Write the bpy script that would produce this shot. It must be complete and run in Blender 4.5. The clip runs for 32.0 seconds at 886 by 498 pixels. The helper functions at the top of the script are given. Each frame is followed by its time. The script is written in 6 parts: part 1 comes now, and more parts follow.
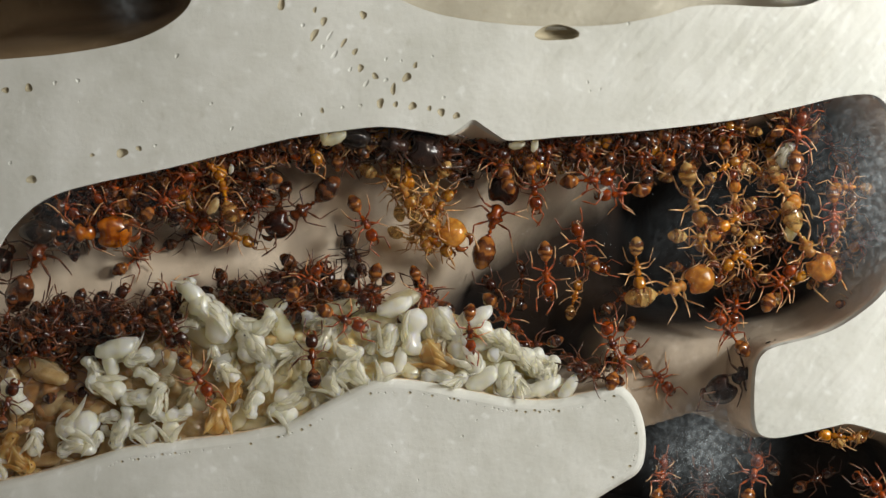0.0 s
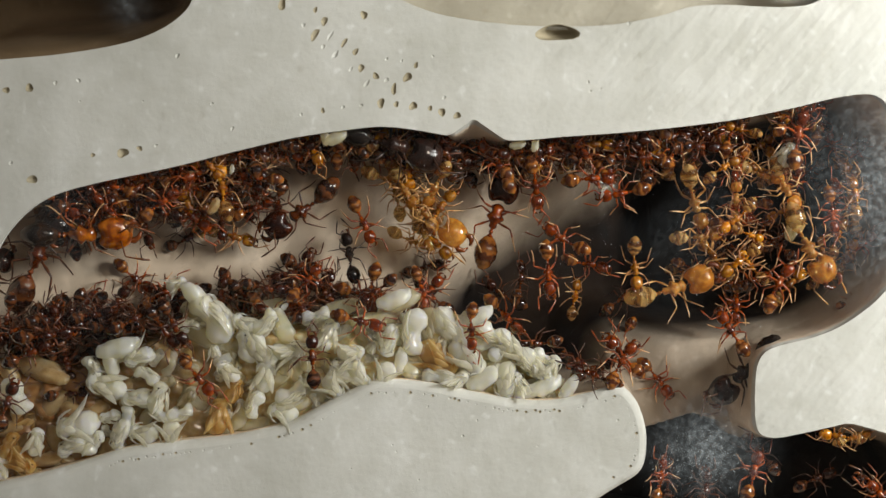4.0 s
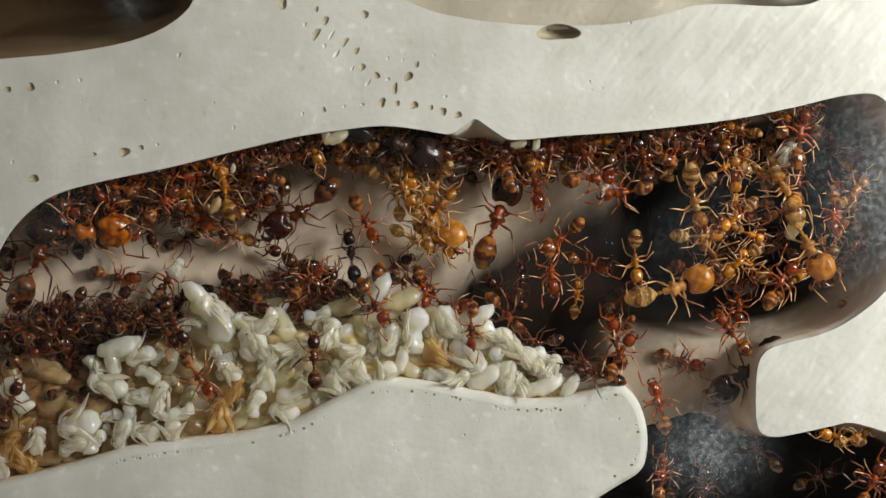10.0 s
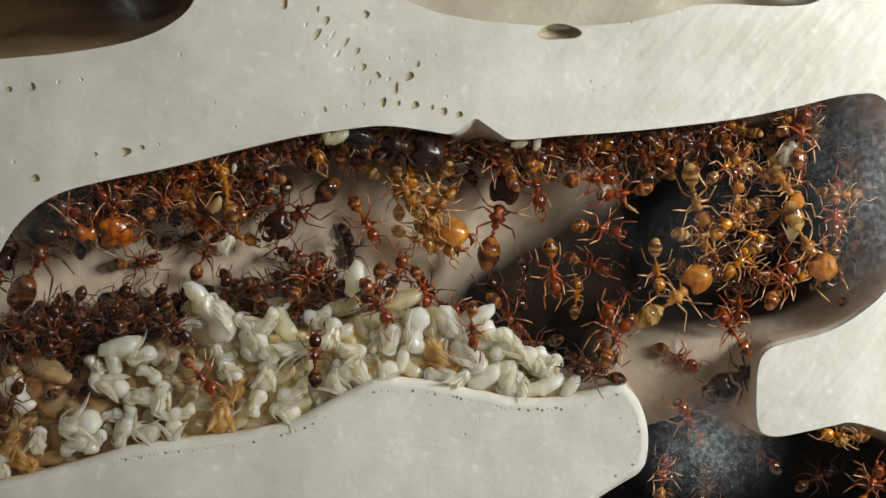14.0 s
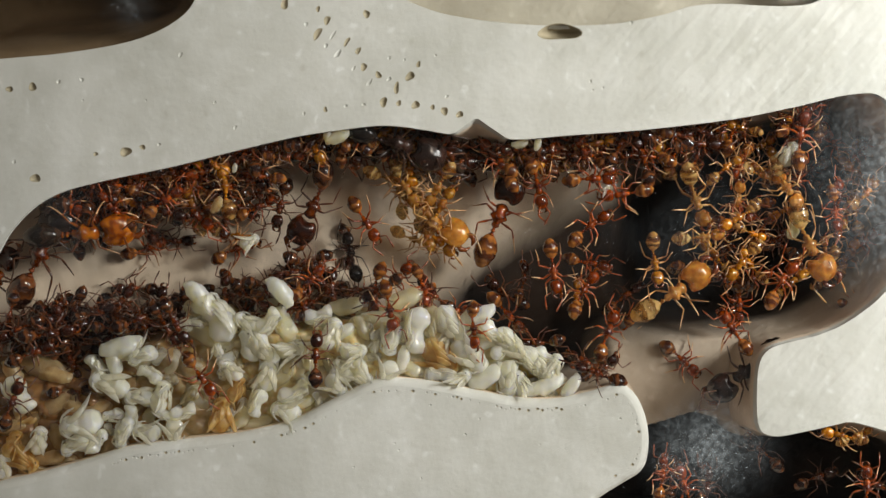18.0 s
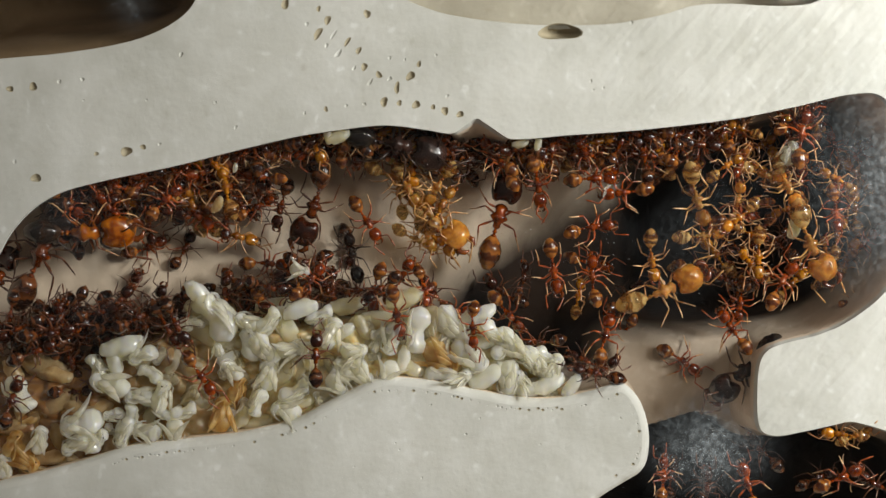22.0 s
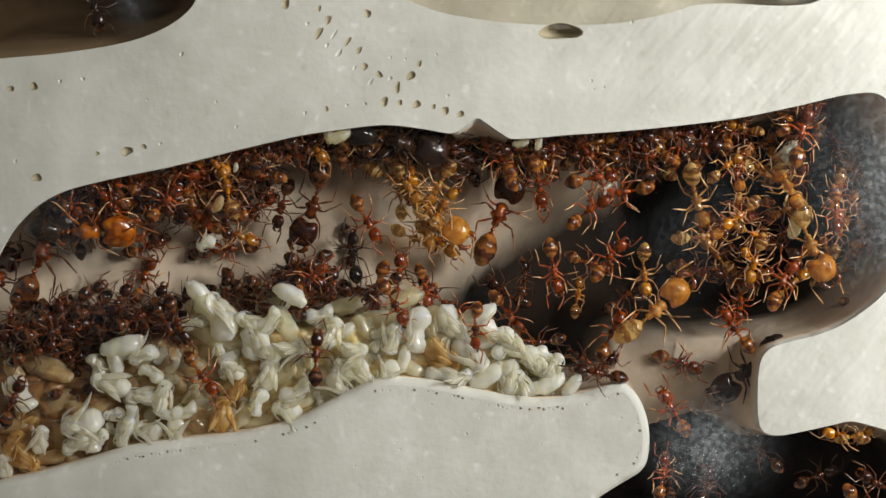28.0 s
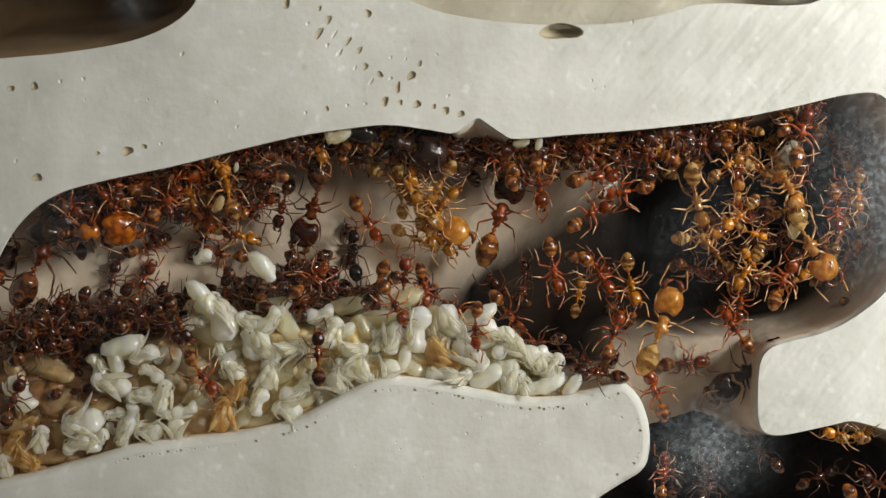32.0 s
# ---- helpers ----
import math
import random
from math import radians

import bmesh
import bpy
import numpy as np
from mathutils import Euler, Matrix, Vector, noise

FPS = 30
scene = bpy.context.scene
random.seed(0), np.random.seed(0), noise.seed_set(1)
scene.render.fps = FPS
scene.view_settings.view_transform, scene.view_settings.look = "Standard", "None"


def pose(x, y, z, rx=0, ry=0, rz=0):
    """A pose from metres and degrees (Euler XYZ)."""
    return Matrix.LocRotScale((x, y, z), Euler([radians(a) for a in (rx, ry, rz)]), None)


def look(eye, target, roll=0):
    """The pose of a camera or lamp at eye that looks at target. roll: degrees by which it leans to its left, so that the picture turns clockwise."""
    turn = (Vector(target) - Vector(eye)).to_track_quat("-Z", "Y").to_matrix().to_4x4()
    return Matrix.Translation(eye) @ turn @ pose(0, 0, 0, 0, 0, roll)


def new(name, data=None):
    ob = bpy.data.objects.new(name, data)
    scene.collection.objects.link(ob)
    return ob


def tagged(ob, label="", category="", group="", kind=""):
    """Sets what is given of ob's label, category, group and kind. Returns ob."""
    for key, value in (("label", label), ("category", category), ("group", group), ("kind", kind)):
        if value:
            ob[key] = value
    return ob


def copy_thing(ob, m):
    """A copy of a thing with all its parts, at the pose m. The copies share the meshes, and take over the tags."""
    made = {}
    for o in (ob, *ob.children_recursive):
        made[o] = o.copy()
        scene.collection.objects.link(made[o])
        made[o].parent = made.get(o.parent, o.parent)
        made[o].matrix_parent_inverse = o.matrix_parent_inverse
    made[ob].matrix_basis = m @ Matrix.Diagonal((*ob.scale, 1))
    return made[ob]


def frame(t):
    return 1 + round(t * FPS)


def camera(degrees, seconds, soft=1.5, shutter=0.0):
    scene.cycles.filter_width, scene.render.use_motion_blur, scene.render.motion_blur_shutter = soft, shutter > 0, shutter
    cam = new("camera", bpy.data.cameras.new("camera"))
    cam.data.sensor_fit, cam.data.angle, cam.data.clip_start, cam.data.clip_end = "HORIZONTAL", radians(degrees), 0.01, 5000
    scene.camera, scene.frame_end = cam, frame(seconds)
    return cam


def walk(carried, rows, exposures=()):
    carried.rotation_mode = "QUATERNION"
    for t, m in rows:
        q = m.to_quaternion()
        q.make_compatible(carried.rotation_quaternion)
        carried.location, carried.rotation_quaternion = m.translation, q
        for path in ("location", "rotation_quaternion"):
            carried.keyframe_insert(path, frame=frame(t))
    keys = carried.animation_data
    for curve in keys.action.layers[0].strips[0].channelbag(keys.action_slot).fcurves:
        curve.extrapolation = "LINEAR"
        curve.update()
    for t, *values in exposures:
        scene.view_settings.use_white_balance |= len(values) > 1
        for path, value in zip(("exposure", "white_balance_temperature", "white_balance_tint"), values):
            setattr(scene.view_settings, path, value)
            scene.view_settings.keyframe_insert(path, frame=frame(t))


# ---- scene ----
import mathutils

# An ants' nest of cast plaster behind a clear pane, seen by a close camera.
# Millimetres are used below through MM; x runs to the right, z up, and
# depth d goes from the pane's side (y = 0) into the block.
MM = 0.001
MIDZ = 0.045                     # height of the nest's middle above the table

cam = camera(40, 32.0, soft=1.4)
walk(cam, [
    (0.0, Matrix.Translation((0.000000, -0.064600, MIDZ + 0.000000)) @ pose(0, 0, 0, 90, 0, 0)),
    (3.0, Matrix.Translation((-0.000021, -0.064609, MIDZ + 0.000000)) @ pose(0, 0, 0, 90, 0, 0)),
    (6.0, Matrix.Translation((-0.000054, -0.064626, MIDZ + -0.000021)) @ pose(0, 0, 0, 90, 0, 0)),
    (9.0, Matrix.Translation((-0.000084, -0.064652, MIDZ + -0.000045)) @ pose(0, 0, 0, 90, 0, 0)),
    (13.0, Matrix.Translation((-0.000129, -0.064687, MIDZ + -0.000060)) @ pose(0, 0, 0, 90, 0, 0)),
    (17.0, Matrix.Translation((-0.000159, -0.064713, MIDZ + -0.000069)) @ pose(0, 0, 0, 90, 0, 0)),
    (20.0, Matrix.Translation((-0.000174, -0.064726, MIDZ + -0.000075)) @ pose(0, 0, 0, 90, 0, 0)),
    (23.0, Matrix.Translation((-0.000198, -0.064743, MIDZ + -0.000090)) @ pose(0, 0, 0, 90, 0, 0)),
    (28.0, Matrix.Translation((-0.000219, -0.064760, MIDZ + -0.000105)) @ pose(0, 0, 0, 90, 0, 0)),
    (32.0, Matrix.Translation((-0.000240, -0.064774, MIDZ + -0.000114)) @ pose(0, 0, 0, 90, 0, 0)),
])

# ---- light: a lamp with two heads at the right front, a dim room round it ----
world = bpy.data.worlds.new("room_light")
scene.world = world
world.use_nodes = True
wn = world.node_tree.nodes
wn["Background"].inputs["Color"].default_value = (1.0, 0.94, 0.86, 1)
wn["Background"].inputs["Strength"].default_value = 0.095
for at, watts, size, tint in (((0.078, -0.052, MIDZ + 0.024), 0.114, 0.028, (0.98, 0.995, 0.95)), ((0.046, -0.094, MIDZ + 0.042), 0.020, 0.020, (1.0, 0.90, 0.74))):
    lamp_data = bpy.data.lights.new("lamp", "AREA")
    lamp_data.shape, lamp_data.size = "DISK", size
    lamp_data.energy, lamp_data.color = watts, tint
    lamp = new("lamp", lamp_data)
    lamp.matrix_world = look(at, (0, 0.004, MIDZ))

# ---- materials ----
def nodes_of(name):
    m = bpy.data.materials.new(name)
    m.use_nodes = True
    nt = m.node_tree
    return m, nt, nt.nodes, nt.links, nt.nodes["Principled BSDF"]


def texture(nt, kind, scale, detail=3.0, space="Object"):
    tc = nt.nodes.new("ShaderNodeTexCoord")
    t = nt.nodes.new(kind)
    t.inputs["Scale"].default_value = scale
    if kind == "ShaderNodeTexNoise":
        t.inputs["Detail"].default_value = detail
    nt.links.new(tc.outputs[space], t.inputs["Vector"])
    return t


def ramp(nt, source, stops):
    r = nt.nodes.new("ShaderNodeValToRGB")
    e = r.color_ramp.elements
    while len(e) < len(stops):
        e.new(0.5)
    for k, (p, c) in enumerate(stops):
        e[k].position, e[k].color = p, (*c, 1)
    nt.links.new(source, r.inputs["Fac"])
    return r


def bump(nt, source, b, strength, distance, below=None):
    n = nt.nodes.new("ShaderNodeBump")
    n.inputs["Strength"].default_value, n.inputs["Distance"].default_value = strength, distance
    nt.links.new(source, n.inputs["Height"])
    if below:
        nt.links.new(below.outputs["Normal"], n.inputs["Normal"])
    nt.links.new(n.outputs["Normal"], b.inputs["Normal"])
    return n


def plaster_material(name, low, high, rough=0.85):
    m, nt, ns, ln, b = nodes_of(name)
    n1 = texture(nt, "ShaderNodeTexNoise", 140.0, 6.0)
    r1 = ramp(nt, n1.outputs["Fac"], [(0.30, low), (0.62, high)])
    fleck = texture(nt, "ShaderNodeTexNoise", 1500.0, 2.0)
    r2 = ramp(nt, fleck.outputs["Fac"], [(0.26, (0.62, 0.58, 0.50)), (0.36, (1, 1, 1))])
    mix = ns.new("ShaderNodeMix")
    mix.data_type, mix.blend_type = "RGBA", "MULTIPLY"
    mix.inputs["Factor"].default_value = 0.3
    ln.new(r1.outputs["Color"], mix.inputs["A"])
    ln.new(r2.outputs["Color"], mix.inputs["B"])
    lime = texture(nt, "ShaderNodeTexNoise", 1500.0, 3.0)
    r4 = ramp(nt, lime.outputs["Fac"], [(0.60, (1, 1, 1)), (0.69, (1.15, 1.16, 1.19))])
    white = ns.new("ShaderNodeMix")
    white.data_type, white.blend_type = "RGBA", "MULTIPLY"
    white.inputs["Factor"].default_value = 1.0
    ln.new(mix.outputs["Result"], white.inputs["A"])
    ln.new(r4.outputs["Color"], white.inputs["B"])
    # cloudy mottling of the set plaster
    cloud = texture(nt, "ShaderNodeTexNoise", 620.0, 5.0)
    r5 = ramp(nt, cloud.outputs["Fac"], [(0.32, (0.93, 0.925, 0.91)), (0.66, (1.04, 1.04, 1.045))])
    clouded = ns.new("ShaderNodeMix")
    clouded.data_type, clouded.blend_type = "RGBA", "MULTIPLY"
    clouded.inputs["Factor"].default_value = 1.0
    ln.new(white.outputs["Result"], clouded.inputs["A"])
    ln.new(r5.outputs["Color"], clouded.inputs["B"])
    ln.new(clouded.outputs["Result"], b.inputs["Base Color"])
    b.inputs["Roughness"].default_value = rough
    b.inputs["Specular IOR Level"].default_value = 0.25
    # slanting scraper marks, stretched noise, and fine grain
    tc, mp = ns.new("ShaderNodeTexCoord"), ns.new("ShaderNodeMapping")
    mp.vector_type = "TEXTURE"
    mp.inputs["Rotation"].default_value = (0, radians(-48), 0)
    mp.inputs["Scale"].default_value = (1 / 330, 1 / 300, 1 / 1700)
    ln.new(tc.outputs["Object"], mp.inputs["Vector"])
    s = ns.new("ShaderNodeTexNoise")
    s.inputs["Scale"].default_value, s.inputs["Detail"].default_value = 1.0, 1.0
    ln.new(mp.outputs["Vector"], s.inputs["Vector"])
    b1 = bump(nt, s.outputs["Fac"], b, 0.10, 0.00032)
    # the scraping is rougher towards the right end of the block
    sx, rougher = ns.new("ShaderNodeSeparateXYZ"), ns.new("ShaderNodeMapRange")
    ln.new(tc.outputs["Object"], sx.inputs["Vector"])
    ln.new(sx.outputs["X"], rougher.inputs["Value"])
    rougher.inputs["From Min"].default_value, rougher.inputs["From Max"].default_value = 0.002, 0.017
    rougher.inputs["To Min"].default_value, rougher.inputs["To Max"].default_value = 0.05, 0.42
    ln.new(rougher.outputs["Result"], b1.inputs["Strength"])
    g = texture(nt, "ShaderNodeTexNoise", 2600.0, 5.0)
    b2 = bump(nt, g.outputs["Fac"], b, 0.55, 0.000045, b1)
    grainy = ns.new("ShaderNodeMapRange")
    ln.new(sx.outputs["X"], grainy.inputs["Value"])
    grainy.inputs["From Min"].default_value, grainy.inputs["From Max"].default_value = -0.016, 0.016
    grainy.inputs["To Min"].default_value, grainy.inputs["To Max"].default_value = 0.45, 0.95
    ln.new(grainy.outputs["Result"], b2.inputs["Strength"])
    w = texture(nt, "ShaderNodeTexNoise", 420.0, 3.0)
    bump(nt, w.outputs["Fac"], b, 0.10, 0.00010, b2)
    return m


def see_through(m, share):
    """Mixes clear amber into a skin, as in freshly hatched ants."""
    ns, ln = m.node_tree.nodes, m.node_tree.links
    thin, mix = ns.new("ShaderNodeBsdfTransparent"), ns.new("ShaderNodeMixShader")
    thin.inputs["Color"].default_value = (1.0, 0.82, 0.50, 1)
    mix.inputs["Fac"].default_value = share
    ln.new(ns["Principled BSDF"].outputs["BSDF"], mix.inputs[1])
    ln.new(thin.outputs["BSDF"], mix.inputs[2])
    ln.new(mix.outputs["Shader"], ns["Material Output"].inputs["Surface"])


def shell_material(name, low, high, rough=0.22, sss=0.12, coat=0.9, clear=0.0):
    """Hard, glossy, slightly translucent insect skin."""
    m, nt, ns, ln, b = nodes_of(name)
    n = texture(nt, "ShaderNodeTexNoise", 2600.0, 3.0)
    r = ramp(nt, n.outputs["Fac"], [(0.37, low), (0.64, high)])
    info = ns.new("ShaderNodeObjectInfo")
    hsv = ns.new("ShaderNodeHueSaturation")
    mr = ns.new("ShaderNodeMapRange")
    mr.inputs["To Min"].default_value, mr.inputs["To Max"].default_value = 0.65, 1.35
    ln.new(info.outputs["Random"], mr.inputs["Value"])
    ln.new(mr.outputs["Result"], hsv.inputs["Value"])
    ln.new(r.outputs["Color"], hsv.inputs["Color"])
    ln.new(hsv.outputs["Color"], b.inputs["Base Color"])
    b.inputs["Roughness"].default_value = rough
    b.inputs["Subsurface Weight"].default_value = sss
    b.inputs["Subsurface Radius"].default_value = (1.0, 0.5, 0.25)
    b.inputs["Subsurface Scale"].default_value = 0.0003
    b.inputs["Coat Weight"].default_value = coat if high[0] > 0.05 else 0.35 * coat
    b.inputs["Coat Roughness"].default_value = 0.02
    b.inputs["Coat IOR"].default_value = 1.55
    hsv.inputs["Saturation"].default_value = 1.1 if sss <= 0.4 else 1.0
    g = texture(nt, "ShaderNodeTexNoise", 5200.0, 3.0)
    dent = bump(nt, g.outputs["Fac"], b, 0.65, 0.00004)
    if sss > 0.5:
        glow, mix = ns.new("ShaderNodeBsdfTranslucent"), ns.new("ShaderNodeMixShader")
        ln.new(hsv.outputs["Color"], glow.inputs["Color"])
        mix.inputs["Fac"].default_value = 0.26
        n.inputs["Scale"].default_value = 1300.0
        g.inputs["Scale"].default_value = 2600.0
        g.inputs["Detail"].default_value = 4.0
        dent.inputs["Strength"].default_value, dent.inputs["Distance"].default_value = 0.30, 0.00004
        ln.new(b.outputs["BSDF"], mix.inputs[1])
        ln.new(glow.outputs["BSDF"], mix.inputs[2])
        # soft wet skin lets some light straight through
        thin, mix2 = ns.new("ShaderNodeBsdfTransparent"), ns.new("ShaderNodeMixShader")
        thin.inputs["Color"].default_value = (1.0, 0.95, 0.82, 1)
        mix2.inputs["Fac"].default_value = clear or 0.10
        ln.new(mix.outputs["Shader"], mix2.inputs[1])
        ln.new(thin.outputs["BSDF"], mix2.inputs[2])
        ln.new(mix2.outputs["Shader"], ns["Material Output"].inputs["Surface"])
        b.inputs["Subsurface Radius"].default_value = (1.0, 0.92, 0.66)
        b.inputs["Subsurface Scale"].default_value = 0.0012
        mr.inputs["To Min"].default_value, mr.inputs["To Max"].default_value = 0.92, 1.08
        b.inputs["Coat Roughness"].default_value, b.inputs["Coat IOR"].default_value = 0.05, 1.45
    elif clear:
        see_through(m, clear)
    return m


def banded_material(name, dark, light, rough=0.2, clear=0.0):
    """Gaster skin: dark plates with paler bands between them."""
    m, nt, ns, ln, b = nodes_of(name)
    tc, sep = ns.new("ShaderNodeTexCoord"), ns.new("ShaderNodeSeparateXYZ")
    ln.new(tc.outputs["Generated"], sep.inputs["Vector"])
    n = texture(nt, "ShaderNodeTexNoise", 2400.0, 3.0)
    ad = ns.new("ShaderNodeMath")
    ad.operation = "MULTIPLY_ADD"
    ad.inputs[1].default_value = 0.45
    shift = ns.new("ShaderNodeMath")
    shift.operation = "SUBTRACT"
    shift.inputs[1].default_value = 0.22
    ln.new(sep.outputs["X"], shift.inputs[0])
    ln.new(n.outputs["Fac"], ad.inputs[0])
    ln.new(shift.outputs[0], ad.inputs[2])
    mid = [0.5 * (p + q) for p, q in zip(dark, light)]
    r = ramp(nt, ad.outputs[0], [(0.12, light), (0.28, dark), (0.44, dark), (0.52, light), (0.60, mid), (0.74, dark), (0.84, light), (0.96, light)])
    ln.new(r.outputs["Color"], b.inputs["Base Color"])
    b.inputs["Roughness"].default_value = rough
    b.inputs["Coat Weight"].default_value = 0.9 if light[0] > 0.05 else 0.3
    b.inputs["Coat Roughness"].default_value = 0.02
    b.inputs["Coat IOR"].default_value = 1.55
    b.inputs["Subsurface Weight"].default_value = 0.15
    b.inputs["Subsurface Radius"].default_value = (1.0, 0.5, 0.25)
    b.inputs["Subsurface Scale"].default_value = 0.0003
    if clear:
        see_through(m, clear)
    return m


PLASTER = plaster_material("plaster", (0.486, 0.480, 0.438), (0.608, 0.601, 0.563))
PLASTER_IN = plaster_material("chamber_plaster", (0.34, 0.31, 0.245), (0.47, 0.435, 0.355))
HALL_BACK = plaster_material("deep_shade_plaster", (0.54, 0.430, 0.320), (0.70, 0.575, 0.445))
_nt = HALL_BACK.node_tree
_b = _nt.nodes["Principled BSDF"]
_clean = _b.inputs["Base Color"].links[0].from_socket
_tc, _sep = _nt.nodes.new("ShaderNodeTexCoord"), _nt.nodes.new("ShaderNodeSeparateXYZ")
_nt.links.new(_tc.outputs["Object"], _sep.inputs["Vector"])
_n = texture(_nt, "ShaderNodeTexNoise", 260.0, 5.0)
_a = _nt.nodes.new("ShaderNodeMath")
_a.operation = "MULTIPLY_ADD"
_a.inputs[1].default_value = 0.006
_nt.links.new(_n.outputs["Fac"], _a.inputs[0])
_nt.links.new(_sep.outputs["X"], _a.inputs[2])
_mr = _nt.nodes.new("ShaderNodeMapRange")      # shade of the hall's deep right end, painted into the colour
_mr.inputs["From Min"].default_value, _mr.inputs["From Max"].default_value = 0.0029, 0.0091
_low = _nt.nodes.new("ShaderNodeMath")         # the painted shade reaches further left along the foot of the hall
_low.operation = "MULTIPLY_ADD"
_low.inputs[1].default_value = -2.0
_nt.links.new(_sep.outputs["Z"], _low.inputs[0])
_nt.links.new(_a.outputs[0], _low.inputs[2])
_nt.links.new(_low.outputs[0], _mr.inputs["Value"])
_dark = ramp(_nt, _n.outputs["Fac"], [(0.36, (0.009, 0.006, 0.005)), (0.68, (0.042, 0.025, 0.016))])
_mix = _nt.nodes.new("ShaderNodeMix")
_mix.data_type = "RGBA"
_in = _nt.nodes.new("ShaderNodeMapRange")      # and deepens with the wall's depth, so the shallow saddle stays paler
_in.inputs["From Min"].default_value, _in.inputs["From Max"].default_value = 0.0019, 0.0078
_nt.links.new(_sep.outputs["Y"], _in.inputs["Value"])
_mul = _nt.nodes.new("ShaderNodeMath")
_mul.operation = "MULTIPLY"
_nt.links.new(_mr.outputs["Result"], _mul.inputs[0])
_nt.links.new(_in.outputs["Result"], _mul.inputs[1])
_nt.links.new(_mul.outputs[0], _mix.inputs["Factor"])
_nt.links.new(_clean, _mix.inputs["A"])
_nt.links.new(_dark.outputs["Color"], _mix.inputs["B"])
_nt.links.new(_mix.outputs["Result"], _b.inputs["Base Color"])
# a browner plaster for the inside of the larger air pits
PIT_BROWN = plaster_material("brown_pit", (0.27, 0.23, 0.15), (0.40, 0.35, 0.25))
# one dark brown for the corner room's wall and back
ROOM_BROWN = plaster_material("brown_room_plaster", (0.16, 0.105, 0.055), (0.25, 0.175, 0.10))
WOOD = plaster_material("table_wood", (0.10, 0.06, 0.035), (0.17, 0.10, 0.06), 0.5)

TONES = {
    # tone: head and thorax, gaster, legs
    "red": (shell_material("red_shell", (0.060, 0.008, 0.002), (0.38, 0.070, 0.009), 0.16),
            banded_material("amber_gaster", (0.065, 0.016, 0.005), (0.30, 0.105, 0.018), 0.14),
            shell_material("red_leg", (0.15, 0.030, 0.008), (0.30, 0.068, 0.019), 0.35)),
    "dark": (shell_material("brown_shell", (0.040, 0.008, 0.003), (0.16, 0.036, 0.009), 0.16),
             banded_material("brown_gaster", (0.016, 0.005, 0.003), (0.13, 0.040, 0.010), 0.14),
             shell_material("brown_leg", (0.045, 0.014, 0.006), (0.115, 0.038, 0.015), 0.35)),
    "amber": (shell_material("amber_shell", (0.19, 0.058, 0.012), (0.46, 0.21, 0.05), 0.20, 0.35),
              banded_material("honey_gaster", (0.10, 0.034, 0.009), (0.50, 0.27, 0.08), 0.12, 0.36),
              shell_material("amber_leg", (0.26, 0.115, 0.05), (0.42, 0.23, 0.11), 0.35)),
    "pale": (shell_material("yellow_shell", (0.30, 0.118, 0.021), (0.62, 0.325, 0.080), 0.15, 0.45, 1.0, 0.38),
             banded_material("straw_gaster", (0.15, 0.060, 0.012), (0.66, 0.43, 0.16), 0.10, 0.48),
             shell_material("yellow_leg", (0.30, 0.14, 0.048), (0.52, 0.31, 0.14), 0.35)),
    "orange": (shell_material("orange_shell", (0.14, 0.028, 0.004), (0.42, 0.13, 0.012), 0.22, 0.40),
               banded_material("black_brown_gaster", (0.010, 0.006, 0.004), (0.035, 0.016, 0.008)),
               shell_material("orange_leg", (0.12, 0.035, 0.012), (0.22, 0.07, 0.02), 0.35)),
    "black": (shell_material("black_shell", (0.010, 0.006, 0.005), (0.03, 0.014, 0.010), 0.2, 0.0),
              banded_material("black_gaster", (0.006, 0.005, 0.005), (0.018, 0.013, 0.010), 0.14),
              shell_material("black_leg", (0.03, 0.014, 0.009), (0.06, 0.028, 0.016), 0.35)),
}
HEADS = {"dark": shell_material("black_red_head", (0.010, 0.003, 0.002), (0.045, 0.010, 0.004)), "pale": shell_material("golden_head", (0.36, 0.125, 0.012), (0.64, 0.29, 0.040), 0.12, 0.5, 1.0, 0.42), "red": shell_material("dark_red_head", (0.040, 0.006, 0.002), (0.21, 0.036, 0.007), 0.14)}
MOUTH = shell_material("dark_mandible", (0.07, 0.018, 0.008), (0.16, 0.045, 0.015))
FOOT = shell_material("pale_foot", (0.44, 0.25, 0.13), (0.64, 0.41, 0.25), 0.4)
PUPA = shell_material("pupa_skin", (0.965, 0.948, 0.765), (0.99, 0.984, 0.850), 0.20, 0.95, 0.9, 0.27)
PUPA_LEG = shell_material("pupa_leg_skin", (0.97, 0.962, 0.84), (0.99, 0.988, 0.92), 0.2, 0.95, 0.9, 0.38)
PUPA_LEG.node_tree.nodes["Principled BSDF"].inputs["Subsurface Radius"].default_value = (1, 1, 0.9)
PUPA_YELLOW = shell_material("ripening_pupa_skin", (0.88, 0.77, 0.48), (0.96, 0.89, 0.64), 0.2, 0.95, 0.8, 0.46)
PUPA_DUSKY = shell_material("dusky_larva_skin", (0.46, 0.30, 0.14), (0.66, 0.48, 0.26), 0.3, 0.95, 0.4, 0.35)
HEAP = shell_material("damp_brood", (0.74, 0.54, 0.22), (0.94, 0.82, 0.50), 0.25, 0.45, 0.8)
PUPA_AMBER = shell_material("ripe_pupa_skin", (0.58, 0.30, 0.07), (0.82, 0.56, 0.22), 0.3, 0.7, 0.4, 0.45)
_nt = HEAP.node_tree           # browner to the left: dirt and the ants' shade, both mixed into the colour
_hsv = next(n for n in _nt.nodes if n.type == "HUE_SAT")
